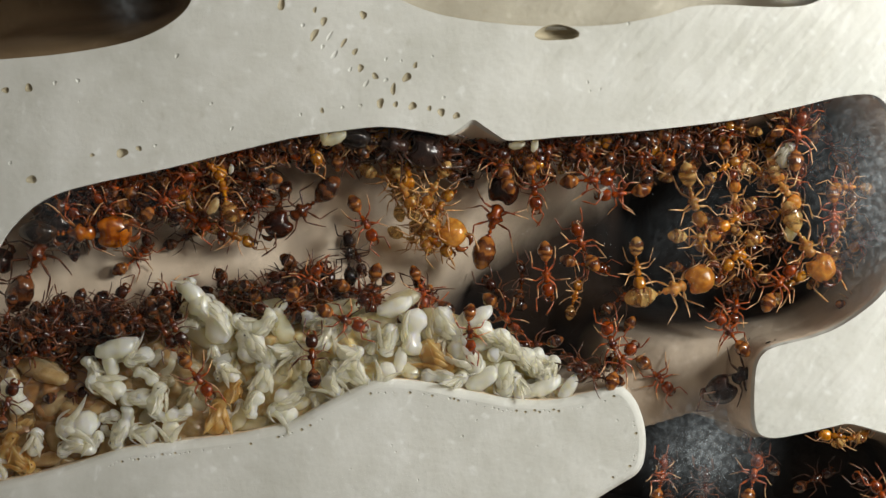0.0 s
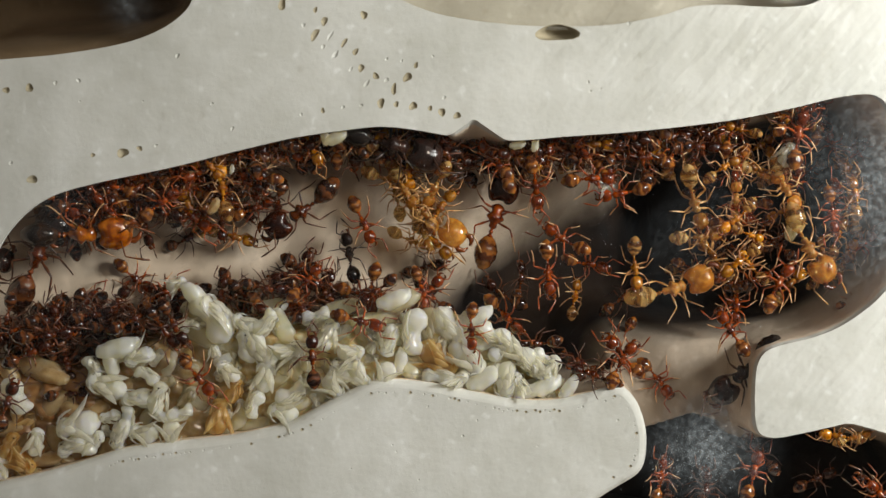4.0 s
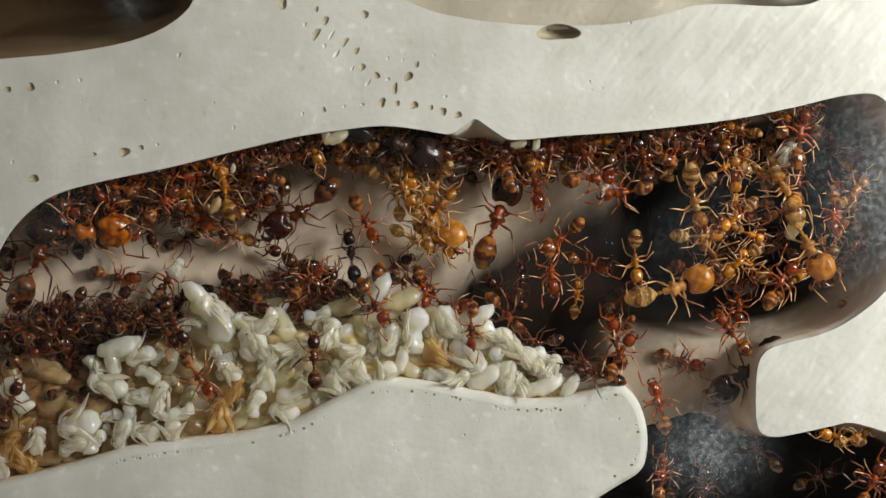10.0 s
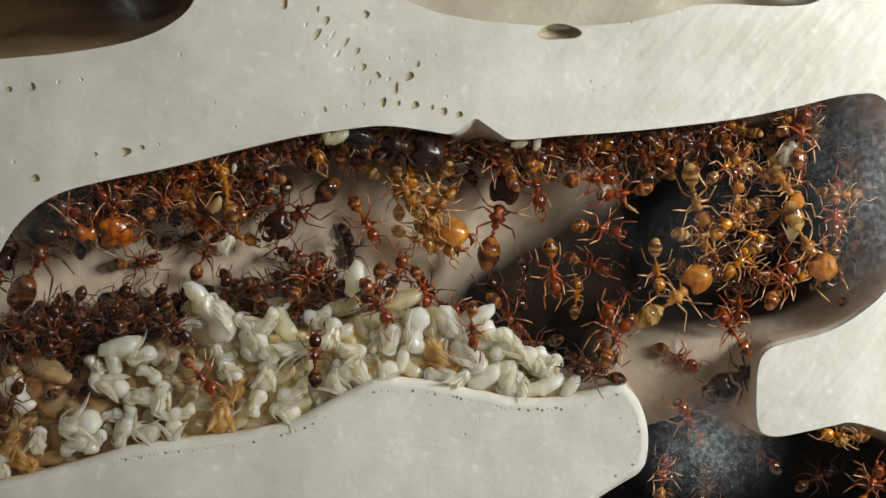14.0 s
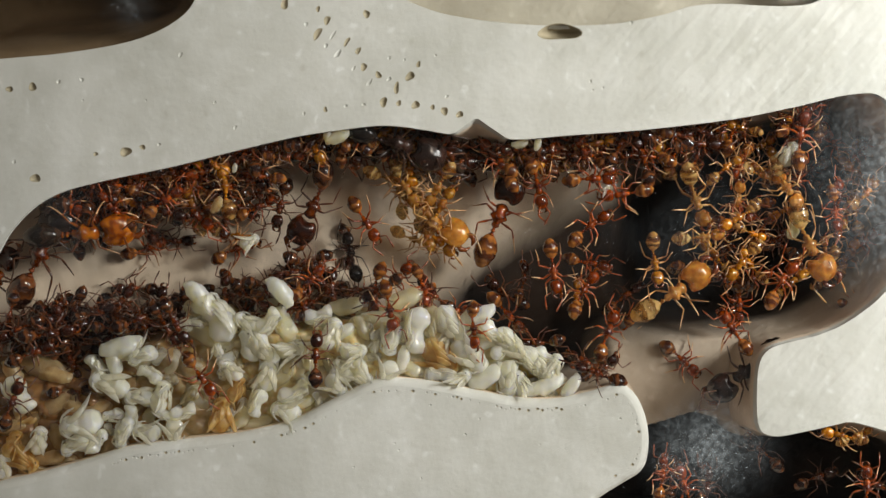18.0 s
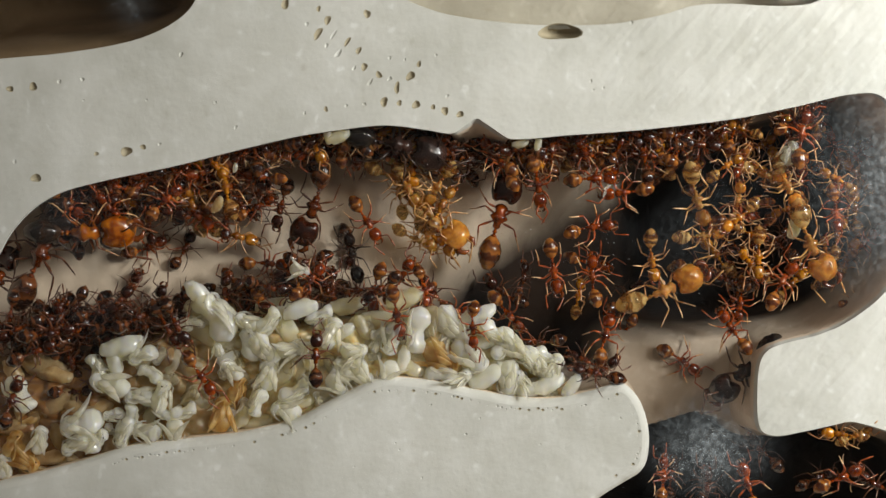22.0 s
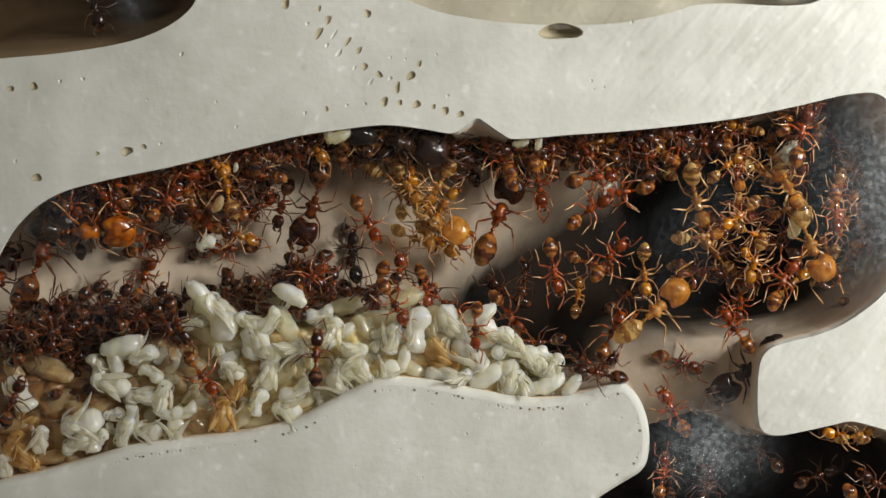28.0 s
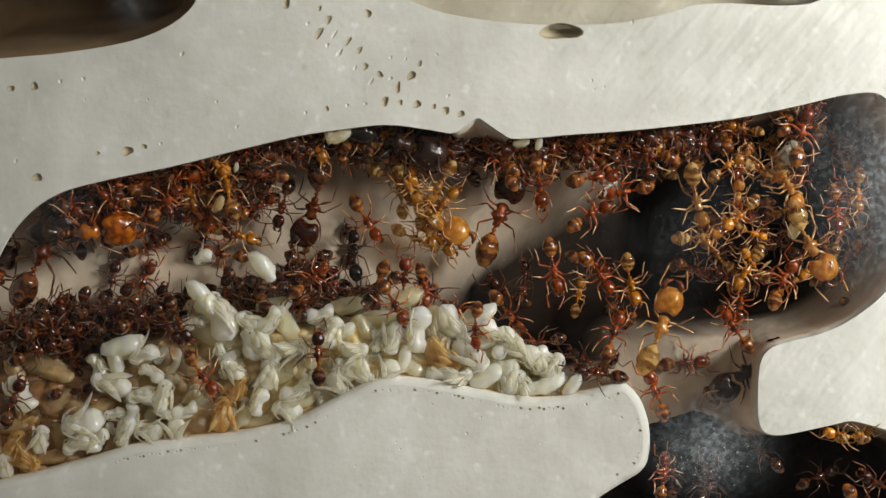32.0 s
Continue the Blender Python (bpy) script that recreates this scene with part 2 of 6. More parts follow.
_tc, _sep, _pile_x, _mix = (_nt.nodes.new(k) for k in ("ShaderNodeTexCoord", "ShaderNodeSeparateXYZ", "ShaderNodeMapRange", "ShaderNodeMix"))
_nt.links.new(_tc.outputs["Object"], _sep.inputs["Vector"])
_nt.links.new(_sep.outputs["X"], _pile_x.inputs["Value"])
_pile_x.inputs["From Min"].default_value, _pile_x.inputs["From Max"].default_value = -0.0185, -0.0070
_mix.data_type = "RGBA"
_mix.inputs["A"].default_value = (0.21, 0.098, 0.030, 1)
_nt.links.new(_pile_x.outputs["Result"], _mix.inputs["Factor"])
_nt.links.new(_hsv.outputs["Color"], _mix.inputs["B"])
_nt.links.new(_mix.outputs["Result"], _nt.nodes["Principled BSDF"].inputs["Base Color"])
DUST = shell_material("white_dust", (0.55, 0.57, 0.58), (0.8, 0.82, 0.83), 0.6, 0.0, 0.0)
EYE = shell_material("eye_black", (0.01, 0.008, 0.008), (0.02, 0.015, 0.012), 0.2, 0.0)


def pane_material():
    """Clear pane: see-through, with a faint gloss, patches of dust and a painted bluish reflection."""
    m, nt, ns, ln, b = nodes_of("clear_pane")
    out = ns["Material Output"]
    clear, gloss, fres = ns.new("ShaderNodeBsdfTransparent"), ns.new("ShaderNodeBsdfGlossy"), ns.new("ShaderNodeFresnel")
    gloss.inputs["Roughness"].default_value, fres.inputs["IOR"].default_value = 0.03, 1.3
    m1, m2 = ns.new("ShaderNodeMixShader"), ns.new("ShaderNodeMixShader")
    ln.new(fres.outputs["Fac"], m1.inputs["Fac"])
    ln.new(clear.outputs["BSDF"], m1.inputs[1])
    ln.new(gloss.outputs["BSDF"], m1.inputs[2])
    dust = ns.new("ShaderNodeBsdfDiffuse")
    dust.inputs["Color"].default_value = (0.68, 0.75, 0.80, 1)
    n = texture(nt, "ShaderNodeTexNoise", 130.0, 5.0)
    sp = texture(nt, "ShaderNodeTexNoise", 4000.0, 2.0)
    r = ramp(nt, n.outputs["Fac"], [(0.56, (0, 0, 0)), (0.85, (0.05, 0.05, 0.05))])
    r2 = ramp(nt, sp.outputs["Fac"], [(0.45, (0.25, 0.25, 0.25)), (0.72, (1, 1, 1))])
    # upright streaks, taken from the bluish reflection at the right end
    tcs, mps, st = ns.new("ShaderNodeTexCoord"), ns.new("ShaderNodeMapping"), ns.new("ShaderNodeTexNoise")
    mps.inputs["Scale"].default_value = (1500, 0, 110)
    mps.inputs["Rotation"].default_value = (0, radians(4), 0)
    st.inputs["Scale"].default_value, st.inputs["Detail"].default_value = 1.0, 4.0
    ln.new(tcs.outputs["Object"], mps.inputs["Vector"])
    ln.new(mps.outputs["Vector"], st.inputs["Vector"])
    r3 = ramp(nt, st.outputs["Fac"], [(0.30, (0.35, 0.35, 0.35)), (0.70, (1.3, 1.3, 1.3))])
    streaked = ns.new("ShaderNodeMath")
    streaked.operation = "MULTIPLY"
    ln.new(r2.outputs["Color"], streaked.inputs[0])
    ln.new(r3.outputs["Color"], streaked.inputs[1])
    mul = ns.new("ShaderNodeMath")
    mul.operation = "MULTIPLY"
    veil = r.outputs["Color"]
    # three smears on the pane, two of dust: x, z, half width, half height, strength
    # the second paints the pane's bluish reflection at the right end as haze
    for x, z, w, h, a in ((0.0137, -0.0105, 0.0046, 0.0038, 0.29), (0.0235, 0.0040, 0.0064, 0.0105, 0.26), (-0.0165, 0.0128, 0.0016, 0.0022, 0.10)):
        tc, mp, gr = ns.new("ShaderNodeTexCoord"), ns.new("ShaderNodeMapping"), ns.new("ShaderNodeTexGradient")
        gr.gradient_type = "QUADRATIC_SPHERE"
        mp.inputs["Location"].default_value = (-x / w, 0, -(z + 0.0015) / h)
        mp.inputs["Scale"].default_value = (1 / w, 0, 1 / h)
        ln.new(tc.outputs["Object"], mp.inputs["Vector"])
        ln.new(mp.outputs["Vector"], gr.inputs["Vector"])
        ad = ns.new("ShaderNodeMath")
        ad.operation = "MULTIPLY_ADD"
        ad.inputs[1].default_value = a
        ln.new(gr.outputs["Fac"], ad.inputs[0])
        ln.new(veil, ad.inputs[2])
        veil = ad.outputs[0]
    ln.new(veil, mul.inputs[0])
    ln.new(streaked.outputs[0], mul.inputs[1])
    ln.new(mul.outputs[0], m2.inputs["Fac"])
    ln.new(m1.outputs["Shader"], m2.inputs[1])
    ln.new(dust.outputs["BSDF"], m2.inputs[2])
    ln.new(m2.outputs["Shader"], out.inputs["Surface"])
    return m


PANE = pane_material()

# ---- mesh helpers ----
def mesh_from(name, bm, material, smooth=True):
    me = bpy.data.meshes.new(name)
    bm.to_mesh(me)
    bm.free()
    me.materials.append(material)
    if smooth:
        me.polygons.foreach_set("use_smooth", [True] * len(me.polygons))
    return me


def part(name, bm, material, parent, label="", smooth=True, at=(0, 0, 0)):
    """Links a bmesh (or a mesh made before) as one mesh object under a thing or a part."""
    me = bm if isinstance(bm, bpy.types.Mesh) else mesh_from(name, bm, material, smooth)
    ob = new(name, me)
    ob.parent = parent
    ob.location = at
    return tagged(ob, label)


def lathe(bm, stations, seg=14, bend=None):
    """Elliptic rings along x: (x, y, z, half width, half height), closed at both ends."""
    rings = []
    for x, y, z, ry, rz in stations:
        rings.append([bm.verts.new((x, y + ry * math.cos(a), z + rz * math.sin(a))) for a in (2 * math.pi * k / seg for k in range(seg))])
    for r0, r1 in zip(rings, rings[1:]):
        for k in range(seg):
            bm.faces.new((r0[k], r0[(k + 1) % seg], r1[(k + 1) % seg], r1[k]))
    bm.faces.new(reversed(rings[0]))
    bm.faces.new(rings[-1])
    if bend:
        for r in rings:
            for v in r:
                bend(v)
    return bm


def blob(bm, x0, x1, y, z, ry, rz, n=9, seg=14, front=1.0, rear=1.0, groove=0.0, bands=3, bend=None):
    """An egg-shaped body from x0 to x1; front and rear below 1 make that end fuller."""
    st = []
    for k in range(n):
        u = 0.5 - 0.5 * math.cos(math.pi * (k + 0.12) / (n - 0.76))
        w = max(0.02, math.sin(math.pi * u)) ** (0.56 * (rear if u < 0.5 else front))
        w *= 1 - groove * (math.cos(2 * math.pi * bands * u) > 0.8)
        st.append((x0 + (x1 - x0) * u, y, z, ry * w, rz * w))
    return lathe(bm, st, seg, bend)


def tube(bm, pts, radii, seg=6):
    pts = [Vector(p) for p in pts]
    rings = []
    for k, p in enumerate(pts):
        way = (pts[min(k + 1, len(pts) - 1)] - pts[max(k - 1, 0)]).normalized()
        side = way.cross(Vector((0.31, 0.17, 0.93))).normalized()
        up = way.cross(side)
        rings.append([bm.verts.new(p + radii[k] * (side * math.cos(a) + up * math.sin(a))) for a in (2 * math.pi * j / seg for j in range(seg))])
    for r0, r1 in zip(rings, rings[1:]):
        for j in range(seg):
            bm.faces.new((r0[j], r0[(j + 1) % seg], r1[(j + 1) % seg], r1[j]))
    bm.faces.new(reversed(rings[0]))
    bm.faces.new(rings[-1])
    return bm


def smooth_line(pts, step=0.22, closed=True):
    """A Catmull-Rom curve through a few turning points, cut into short steps."""
    pts = [Vector(p) for p in pts]
    out, n = [], len(pts)
    for k in range(n if closed else n - 1):
        p0, p1, p2, p3 = (pts[(k + j) % n] if closed else pts[min(max(k + j, 0), n - 1)] for j in (-1, 0, 1, 2))
        cuts = max(2, int((p2 - p1).length / step))
        for c in range(cuts):
            t = c / cuts
            out.append(0.5 * ((2 * p1) + (p2 - p0) * t + (2 * p0 - 5 * p1 + 4 * p2 - p3) * t * t + (3 * p1 - p0 - 3 * p2 + p3) * t ** 3))
    return out


def inside(p, poly):
    hit, n = False, len(poly)
    for k in range(n):
        a, b = poly[k], poly[(k + 1) % n]
        if (a[1] > p[1]) != (b[1] > p[1]) and p[0] < (b[0] - a[0]) * (p[1] - a[1]) / (b[1] - a[1]) + a[0]:
            hit = not hit
    return hit


def step(a, b, v):
    t = min(1.0, max(0.0, (v - a) / (b - a)))
    return t * t * (3 - 2 * t)


def world_at(x, z, d):
    """Nest millimetres to the world."""
    return Vector((x * MM, d * MM, MIDZ + z * MM))


# ---- the plaster block ----
HALL = [(-23.52, 0.12), (-22.77, 1.23), (-21.72, 2.22), (-20.37, 2.94), (-18.12, 3.54), (-14.52, 4.29), (-10.92, 5.19), (-7.92, 5.88), (-5.52, 6.24), (-3.72, 6.45), (-2.52, 6.42), (-1.02, 6.21), (0.48, 5.97), (3.63, 5.73), (6.48, 5.94), (9.48, 6.15), (12.48, 6.45), (15.48, 6.84), (18.48, 7.44), (20.88, 8.01), (22.38, 8.19), (23.07, 8.04), (23.64, 7.47), (24.63, 5.73), (25.23, 3.03), (25.02, 0.33), (24.24, -1.41), (23.52, -2.13), (22.68, -2.97), (21.18, -4.02), (19.68, -4.65), (17.88, -5.10), (17.04, -5.49), (16.62, -6.27), (16.50, -7.77), (16.56, -9.27), (16.89, -9.90), (17.73, -10.05), (19.08, -9.81), (20.58, -9.48), (21.48, -9.30), (22.38, -9.48), (23.52, -9.81)]
HALL += [(25.98, -10.47), (27.78, -12.27), (28.08, -14.67), (25.68, -16.77), (19.98, -17.97), (13.98, -17.82), (8.88, -16.77), (6.18, -15.57), (6.03, -14.97), (7.38, -13.95), (8.28, -13.23), (9.48, -12.48), (10.35, -11.91), (10.71, -11.13), (10.74, -9.72), (10.38, -8.43), (9.84, -7.65), (9.18, -7.32), (7.68, -7.74), (5.58, -8.13), (3.48, -8.01), (1.38, -7.62), (-0.72, -7.20), (-2.82, -6.99), (-4.02, -7.17), (-5.22, -7.77), (-6.72, -8.52), (-8.22, -9.27), (-10.32, -9.81), (-12.12, -10.08), (-14.52, -10.35), (-16.92, -10.68), (-19.02, -11.31), (-21.12, -11.91), (-23.52, -12.45), (-24.87, -12.63), (-26.07, -11.07), (-26.37, -8.37), (-25.77, -5.07), (-24.72, -2.37)]
CORNER_ROOM = [(-28.02, 9.69), (-25.32, 9.87), (-23.52, 10.08), (-20.52, 10.35), (-17.52, 10.83), (-15.57, 11.43), (-14.07, 12.33), (-13.32, 13.38), (-13.02, 15.33), (-14.52, 18.03), (-20.52, 19.83), (-28.02, 19.83), (-31.02, 16.23), (-30.72, 11.43)]
UPPER_ROOM = [(-2.82, 13.65), (-0.72, 12.63), (1.98, 12.09), (4.98, 11.85), (7.53, 11.85), (9.48, 12.00), (11.58, 12.42), (13.08, 12.87), (14.88, 12.99), (17.88, 12.87), (19.68, 13.11), (20.88, 14.13), (20.88, 16.83), (15.48, 19.83), (3.48, 19.83), (-2.52, 17.43), (-3.72, 15.03)]
# air pits in the face: x, z, radius, length ratio, tilt, depth ratio
PITS = []
PITS += [(6.03, 11.47, 0.480, 2.2, 0, 1.9), (-17.04, 5.10, 0.270, 1.1, 0, 1.4), (-16.14, 5.34, 0.150, 1.0, 0, 1.3), (-18.63, 4.98, 0.120, 1.0, 0, 1.3), (-15.27, 5.49, 0.099, 1.0, 0, 1.0), (-21.84, 3.69, 0.240, 1.1, 20, 1.2), (-22.98, 4.56, 0.120, 1.0, 0, 0.6), (-23.22, 8.43, 0.180, 1.0, 90, 1.2), (-21.99, 8.55, 0.210, 1.1, 0, 1.2), (-20.61, 8.82, 0.120, 1.0, 60, 1.0), (-19.38, 8.94, 0.120, 1.0, 0, 1.0), (-14.13, 10.26, 0.120, 1.2, 60, 1.0), (-19.32, 7.83, 0.066, 1.0, 0, 1.0), (-8.58, 12.99, 0.210, 1.6, 70, 1.3)]
PITS += [(-6.81, 12.69, 0.120, 1.3, 70, 1.2), (-4.23, 12.42, 0.180, 1.3, 80, 1.3), (-6.33, 12.09, 0.150, 1.9, 65, 1.2), (-6.84, 11.37, 0.150, 2.8, 58, 1.3), (-7.44, 11.88, 0.099, 1.5, 60, 1.0), (-6.03, 11.31, 0.099, 3.0, 55, 1.1), (-5.28, 10.95, 0.120, 2.2, 58, 1.2), (-5.76, 10.32, 0.120, 2.6, 60, 1.1), (-4.68, 10.47, 0.120, 2.0, 60, 1.2), (-6.39, 10.74, 0.099, 1.6, 60, 1.0), (-4.38, 9.60, 0.150, 1.6, 60, 1.2), (-4.92, 9.54, 0.099, 1.5, 50, 1.0), (-3.60, 9.18, 0.150, 1.4, -30, 1.2), (-4.08, 8.79, 0.099, 2.8, 58, 1.1)]
PITS += [(-3.03, 8.97, 0.120, 1.2, 60, 1.0), (-2.64, 8.49, 0.150, 2.0, 80, 1.3), (-1.92, 9.12, 0.210, 1.3, 60, 1.3), (-1.47, 9.75, 0.120, 1.4, 60, 1.2), (-3.03, 10.08, 0.099, 1.0, 0, 1.0), (-2.22, 9.99, 0.083, 1.0, 0, 1.0), (-0.57, 10.23, 0.083, 1.0, 0, 1.0), (-3.33, 7.74, 0.210, 1.2, 80, 1.3), (-2.52, 7.68, 0.150, 1.0, 0, 1.2), (-1.62, 7.59, 0.210, 1.1, 80, 1.3), (-0.72, 7.47, 0.135, 1.0, 0, 1.2), (-0.09, 7.26, 0.180, 1.4, 85, 1.3), (0.72, 7.08, 0.180, 1.1, 60, 1.3), (0.03, 8.04, 0.099, 1.2, 60, 1.0)]
PITS += [(-4.38, 7.62, 0.105, 1.0, 60, 1.0), (-5.34, 7.53, 0.099, 1.0, 60, 1.0), (-6.42, 7.35, 0.120, 1.2, 90, 1.2), (-7.56, 7.14, 0.099, 1.0, 90, 1.0), (7.68, 8.85, 0.083, 1.0, 0, 1.3), (8.34, 8.49, 0.066, 1.0, 0, 1.3), (7.80, 8.37, 0.066, 1.0, 0, 1.3), (9.84, 11.97, 0.099, 1.0, 0, 1.0), (-11.22, 6.39, 0.099, 1.3, 60, 1.0), (-12.30, 7.71, 0.083, 1.2, 60, 1.0), (-15.96, 7.83, 0.066, 1.0, 0, 1.0), (1.02, -9.93, 0.083, 1.0, 0, 1.3), (1.77, -9.09, 0.066, 1.0, 0, 1.2), (-0.84, -8.37, 0.066, 1.0, 0, 1.2)]
PITS += [(-2.52, -10.77, 0.066, 1.0, 0, 1.2), (9.24, -9.09, 0.083, 1.0, 0, 1.0), (-2.73, -10.41, 0.066, 1.0, 0, 1.0), (4.98, -10.47, 0.066, 1.0, 0, 1.0), (-4.92, -11.67, 0.066, 1.0, 0, 1.0), (-1.32, -12.27, 0.066, 1.0, 0, 1.2)]



def on_bridge(x, z):
    """1 on the shallow saddle between the hall and the lower room, 0 elsewhere."""
    return step(-1.7, -5.4, z - 0.10 * (x - 14)) * step(6.3, 9.6, x) * (1 - step(17.5, 20.5, x))


def depth(x, z):
    """How deep the chambers' back wall lies: the shallow left hall, the deep right end, the bridge between the halls."""
    d = 4.7 + 6.1 * step(-0.5, 7.0, x - 0.7 * z)
    d += 11.0 * step(9.5, 15.0, x)
    d += (4.6 - d) * on_bridge(x, z)
    edge = -10.4 + 1.0 * (1 - min(1.0, abs(x - 14.2) / 3.3))
    d += (17.0 - d) * step(edge + 0.1, edge - 0.5, z) * step(8.5, 10.0, x)
    d += 0.12 * noise.noise((x * 0.35, z * 0.35, 3.0)) + 0.05 * noise.noise((x * 1.3, z * 1.3, 8.0))
    return d


def plaster_block():
    root = new("plaster_block")
    root.location = (0, 0, MIDZ)
    outlines = [smooth_line(o) for o in (HALL, CORNER_ROOM, UPPER_ROOM)]

    def chipped(p, d):
        """How far a chip in the rim lies outside the opening's outline, less with depth."""
        if 0.3 < p.x < 3.35 and 5.0 < p.y < 8:
            h = (p.x - 0.35) / 1.25 if p.x < 1.6 else (3.3 - p.x) / 1.7
            return Vector((0, 1.05 * max(0.0, h) * max(0.0, 1 - d / 2.8)))
        return Vector((0, 0))

    inwards, faces_of = [], []
    for o in outlines:
        n = len(o)
        turn = sum(o[k].x * o[(k + 1) % n].y - o[(k + 1) % n].x * o[k].y for k in range(n))
        inw = []
        for k in range(n):
            t = (o[(k + 2) % n] - o[k - 2]).normalized()
            inw.append(Vector((-t.y, t.x)) * (1 if turn > 0 else -1))
        inwards.append(inw)
        # a rounded lip, broad along the ledge under the brood
        lips = [0.03 + 0.34 * step(-5.5, -7.2, p.y) * step(12.0, 10.6, p.x) for p in o]
        faces_of.append((lips, [p - v * w + chipped(p, 0) for p, v, w in zip(o, inw, lips)]))
    rnd = random.Random(4)
    pits = []
    for x, z, r, long, tilt, deep in PITS:
        ring = []
        warp = rnd.uniform(0, 6)
        for k in range(18):
            a = 2 * math.pi * k / 18
            e = r * (1 + 0.13 * math.sin(2 * a + warp) + 0.10 * math.sin(3 * a + 2 * warp))
            u, v = e * long * math.cos(a), e * math.sin(a)
            t = radians(tilt)
            ring.append(Vector((x + u * math.cos(t) - v * math.sin(t), z + u * math.sin(t) + v * math.cos(t))))
        pits.append((ring, Vector((x, z)), r * deep * (0.50 if r < 0.4 else 1.0)))
    # a seam of pinholes along the ledge under the brood
    hall, hall_in = outlines[0], inwards[0]
    for k in range(len(hall)):
        p = hall[k]
        if -18 < p.x < 11.2 and p.y < -6.5 and p.y > -12.6 and rnd.random() < 0.80 + 0.45 * noise.noise((0.8 * p.x, 0.8 * p.y, 4.0)):
            q = p - hall_in[k] * (0.54 + 0.06 * rnd.uniform(-1, 1) + 0.10 * noise.noise((0.45 * p.x, 0.3 * p.y, 9.0)))
            r = 0.028 + 0.075 * rnd.random() ** 1.4
            if q.x < 10.6:
                pits.append(([q + Vector((r * math.cos(a), r * 0.8 * math.sin(a))) for a in (2 * math.pi * j / 7 for j in range(7))], q, r * 0.8))
    # the face, with its openings
    pts, edges = [], []

    def loop(ring):
        base = len(pts)
        pts.extend(ring)
        edges.extend((base + k, base + (k + 1) % len(ring)) for k in range(len(ring)))

    loop([Vector(p) for p in ((-52, -43), (52, -43), (52, 40), (-52, 40))])
    for _, o in faces_of:
        loop(o)
    for ring, c, d in pits:
        loop(ring)
    for k in range(900):
        p = Vector((rnd.uniform(-27, 27), rnd.uniform(-15, 15)))
        pts.append(p)
    verts, _, faces, *_ = mathutils.geometry.delaunay_2d_cdt(pts, edges, [], 0, 1e-5)
    bm = bmesh.new()
    face_verts = [bm.verts.new((v[0] * MM, 0, v[1] * MM)) for v in verts]
    pit_boxes = [(ring, min(p.x for p in ring), max(p.x for p in ring)) for ring, _, _ in pits]
    for f in faces:
        c = sum((verts[k] for k in f), Vector((0, 0))) / len(f)
        if not (-52 < c.x < 52 and -43 < c.y < 40):
            continue
        if any(inside(c, o) for _, o in faces_of) or any(a <= c.x <= b and inside(c, r) for r, a, b in pit_boxes):
            continue
        bm.faces.new([face_verts[k] for k in f])
    bmesh.ops.remove_doubles(bm, verts=bm.verts[:], dist=1e-7)
    for ring, c, d in pits:
        prev = [bm.verts.new((p.x * MM, 0, p.y * MM)) for p in ring]
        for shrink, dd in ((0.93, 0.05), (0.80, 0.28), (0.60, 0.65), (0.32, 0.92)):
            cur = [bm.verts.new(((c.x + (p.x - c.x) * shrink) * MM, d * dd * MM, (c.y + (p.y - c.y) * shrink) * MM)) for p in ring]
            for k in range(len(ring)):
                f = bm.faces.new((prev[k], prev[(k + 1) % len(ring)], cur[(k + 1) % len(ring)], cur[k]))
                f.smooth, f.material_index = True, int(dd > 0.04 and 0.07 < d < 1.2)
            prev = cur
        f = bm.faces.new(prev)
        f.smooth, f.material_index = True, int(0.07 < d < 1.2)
    # outer sides and back
    box = [(-52, -43), (52, -43), (52, 40), (-52, 40)]
    f0 = [bm.verts.new((x * MM, 0, z * MM)) for x, z in box]
    f1 = [bm.verts.new((x * MM, 27 * MM, z * MM)) for x, z in box]
    for k in range(4):
        bm.faces.new((f0[k], f1[k], f1[(k + 1) % 4], f0[(k + 1) % 4]))
    bm.faces.new(f1)
    bmesh.ops.recalc_face_normals(bm, faces=bm.faces[:])
    face = part("front_face", bm, PLASTER, root, smooth=False)
    face.data.materials.append(PIT_BROWN)
    # walls of the openings: a worn rim, then inwards, with a hollow at the foot
    for o, inward, (lips, _), name, deep in zip(outlines, inwards, faces_of, ("hall_wall", "corner_room_wall", "upper_room_wall"), (None, 8.0, 4.5)):
        bm = bmesh.new()
        n = len(o)
        rings = []
        for inset, d in ((-1.0, 0), (-0.6, 0.04), (-0.25, 0.12), (0, 0.3), (0.12, 0.4), (0.14, 1.2), (0.18, 2.5), (0.30, 3.6), (0.7, 4.6), (1.5, 5.4), (1.7, 7.0), (1.8, 10.8), (1.9, 24.0)):
            ring = []
            for k in range(n):
                # upper and left walls lean outwards with depth, to stay hidden from the camera
                under = 0.0 if 0.2 < o[k].x < 3.4 and o[k].y > 4 else -(0.13 * min(d, 6.0) + 0.12 * min(1.0, d / 0.3)) * max(step(1.0, 2.5, o[k].y) * step(24.0, 22.0, o[k].x), 3.0 * step(-20.0, -22.5, o[k].x) * step(-8.0, -4.0, o[k].y))
                w = under + 0.05 * noise.noise((o[k].x * 0.8, o[k].y * 0.8, d)) * min(1, d)
                p = o[k] + inward[k] * (inset * lips[k] if inset < 0 else inset * 0.55 + w) + chipped(o[k], d)
                ring.append(bm.verts.new((p.x * MM, d * MM, p.y * MM)))
            rings.append(ring)
        for r0, r1 in zip(rings, rings[1:]):
            for k in range(n):
                bm.faces.new((r0[k], r0[(k + 1) % n], r1[(k + 1) % n], r1[k]))
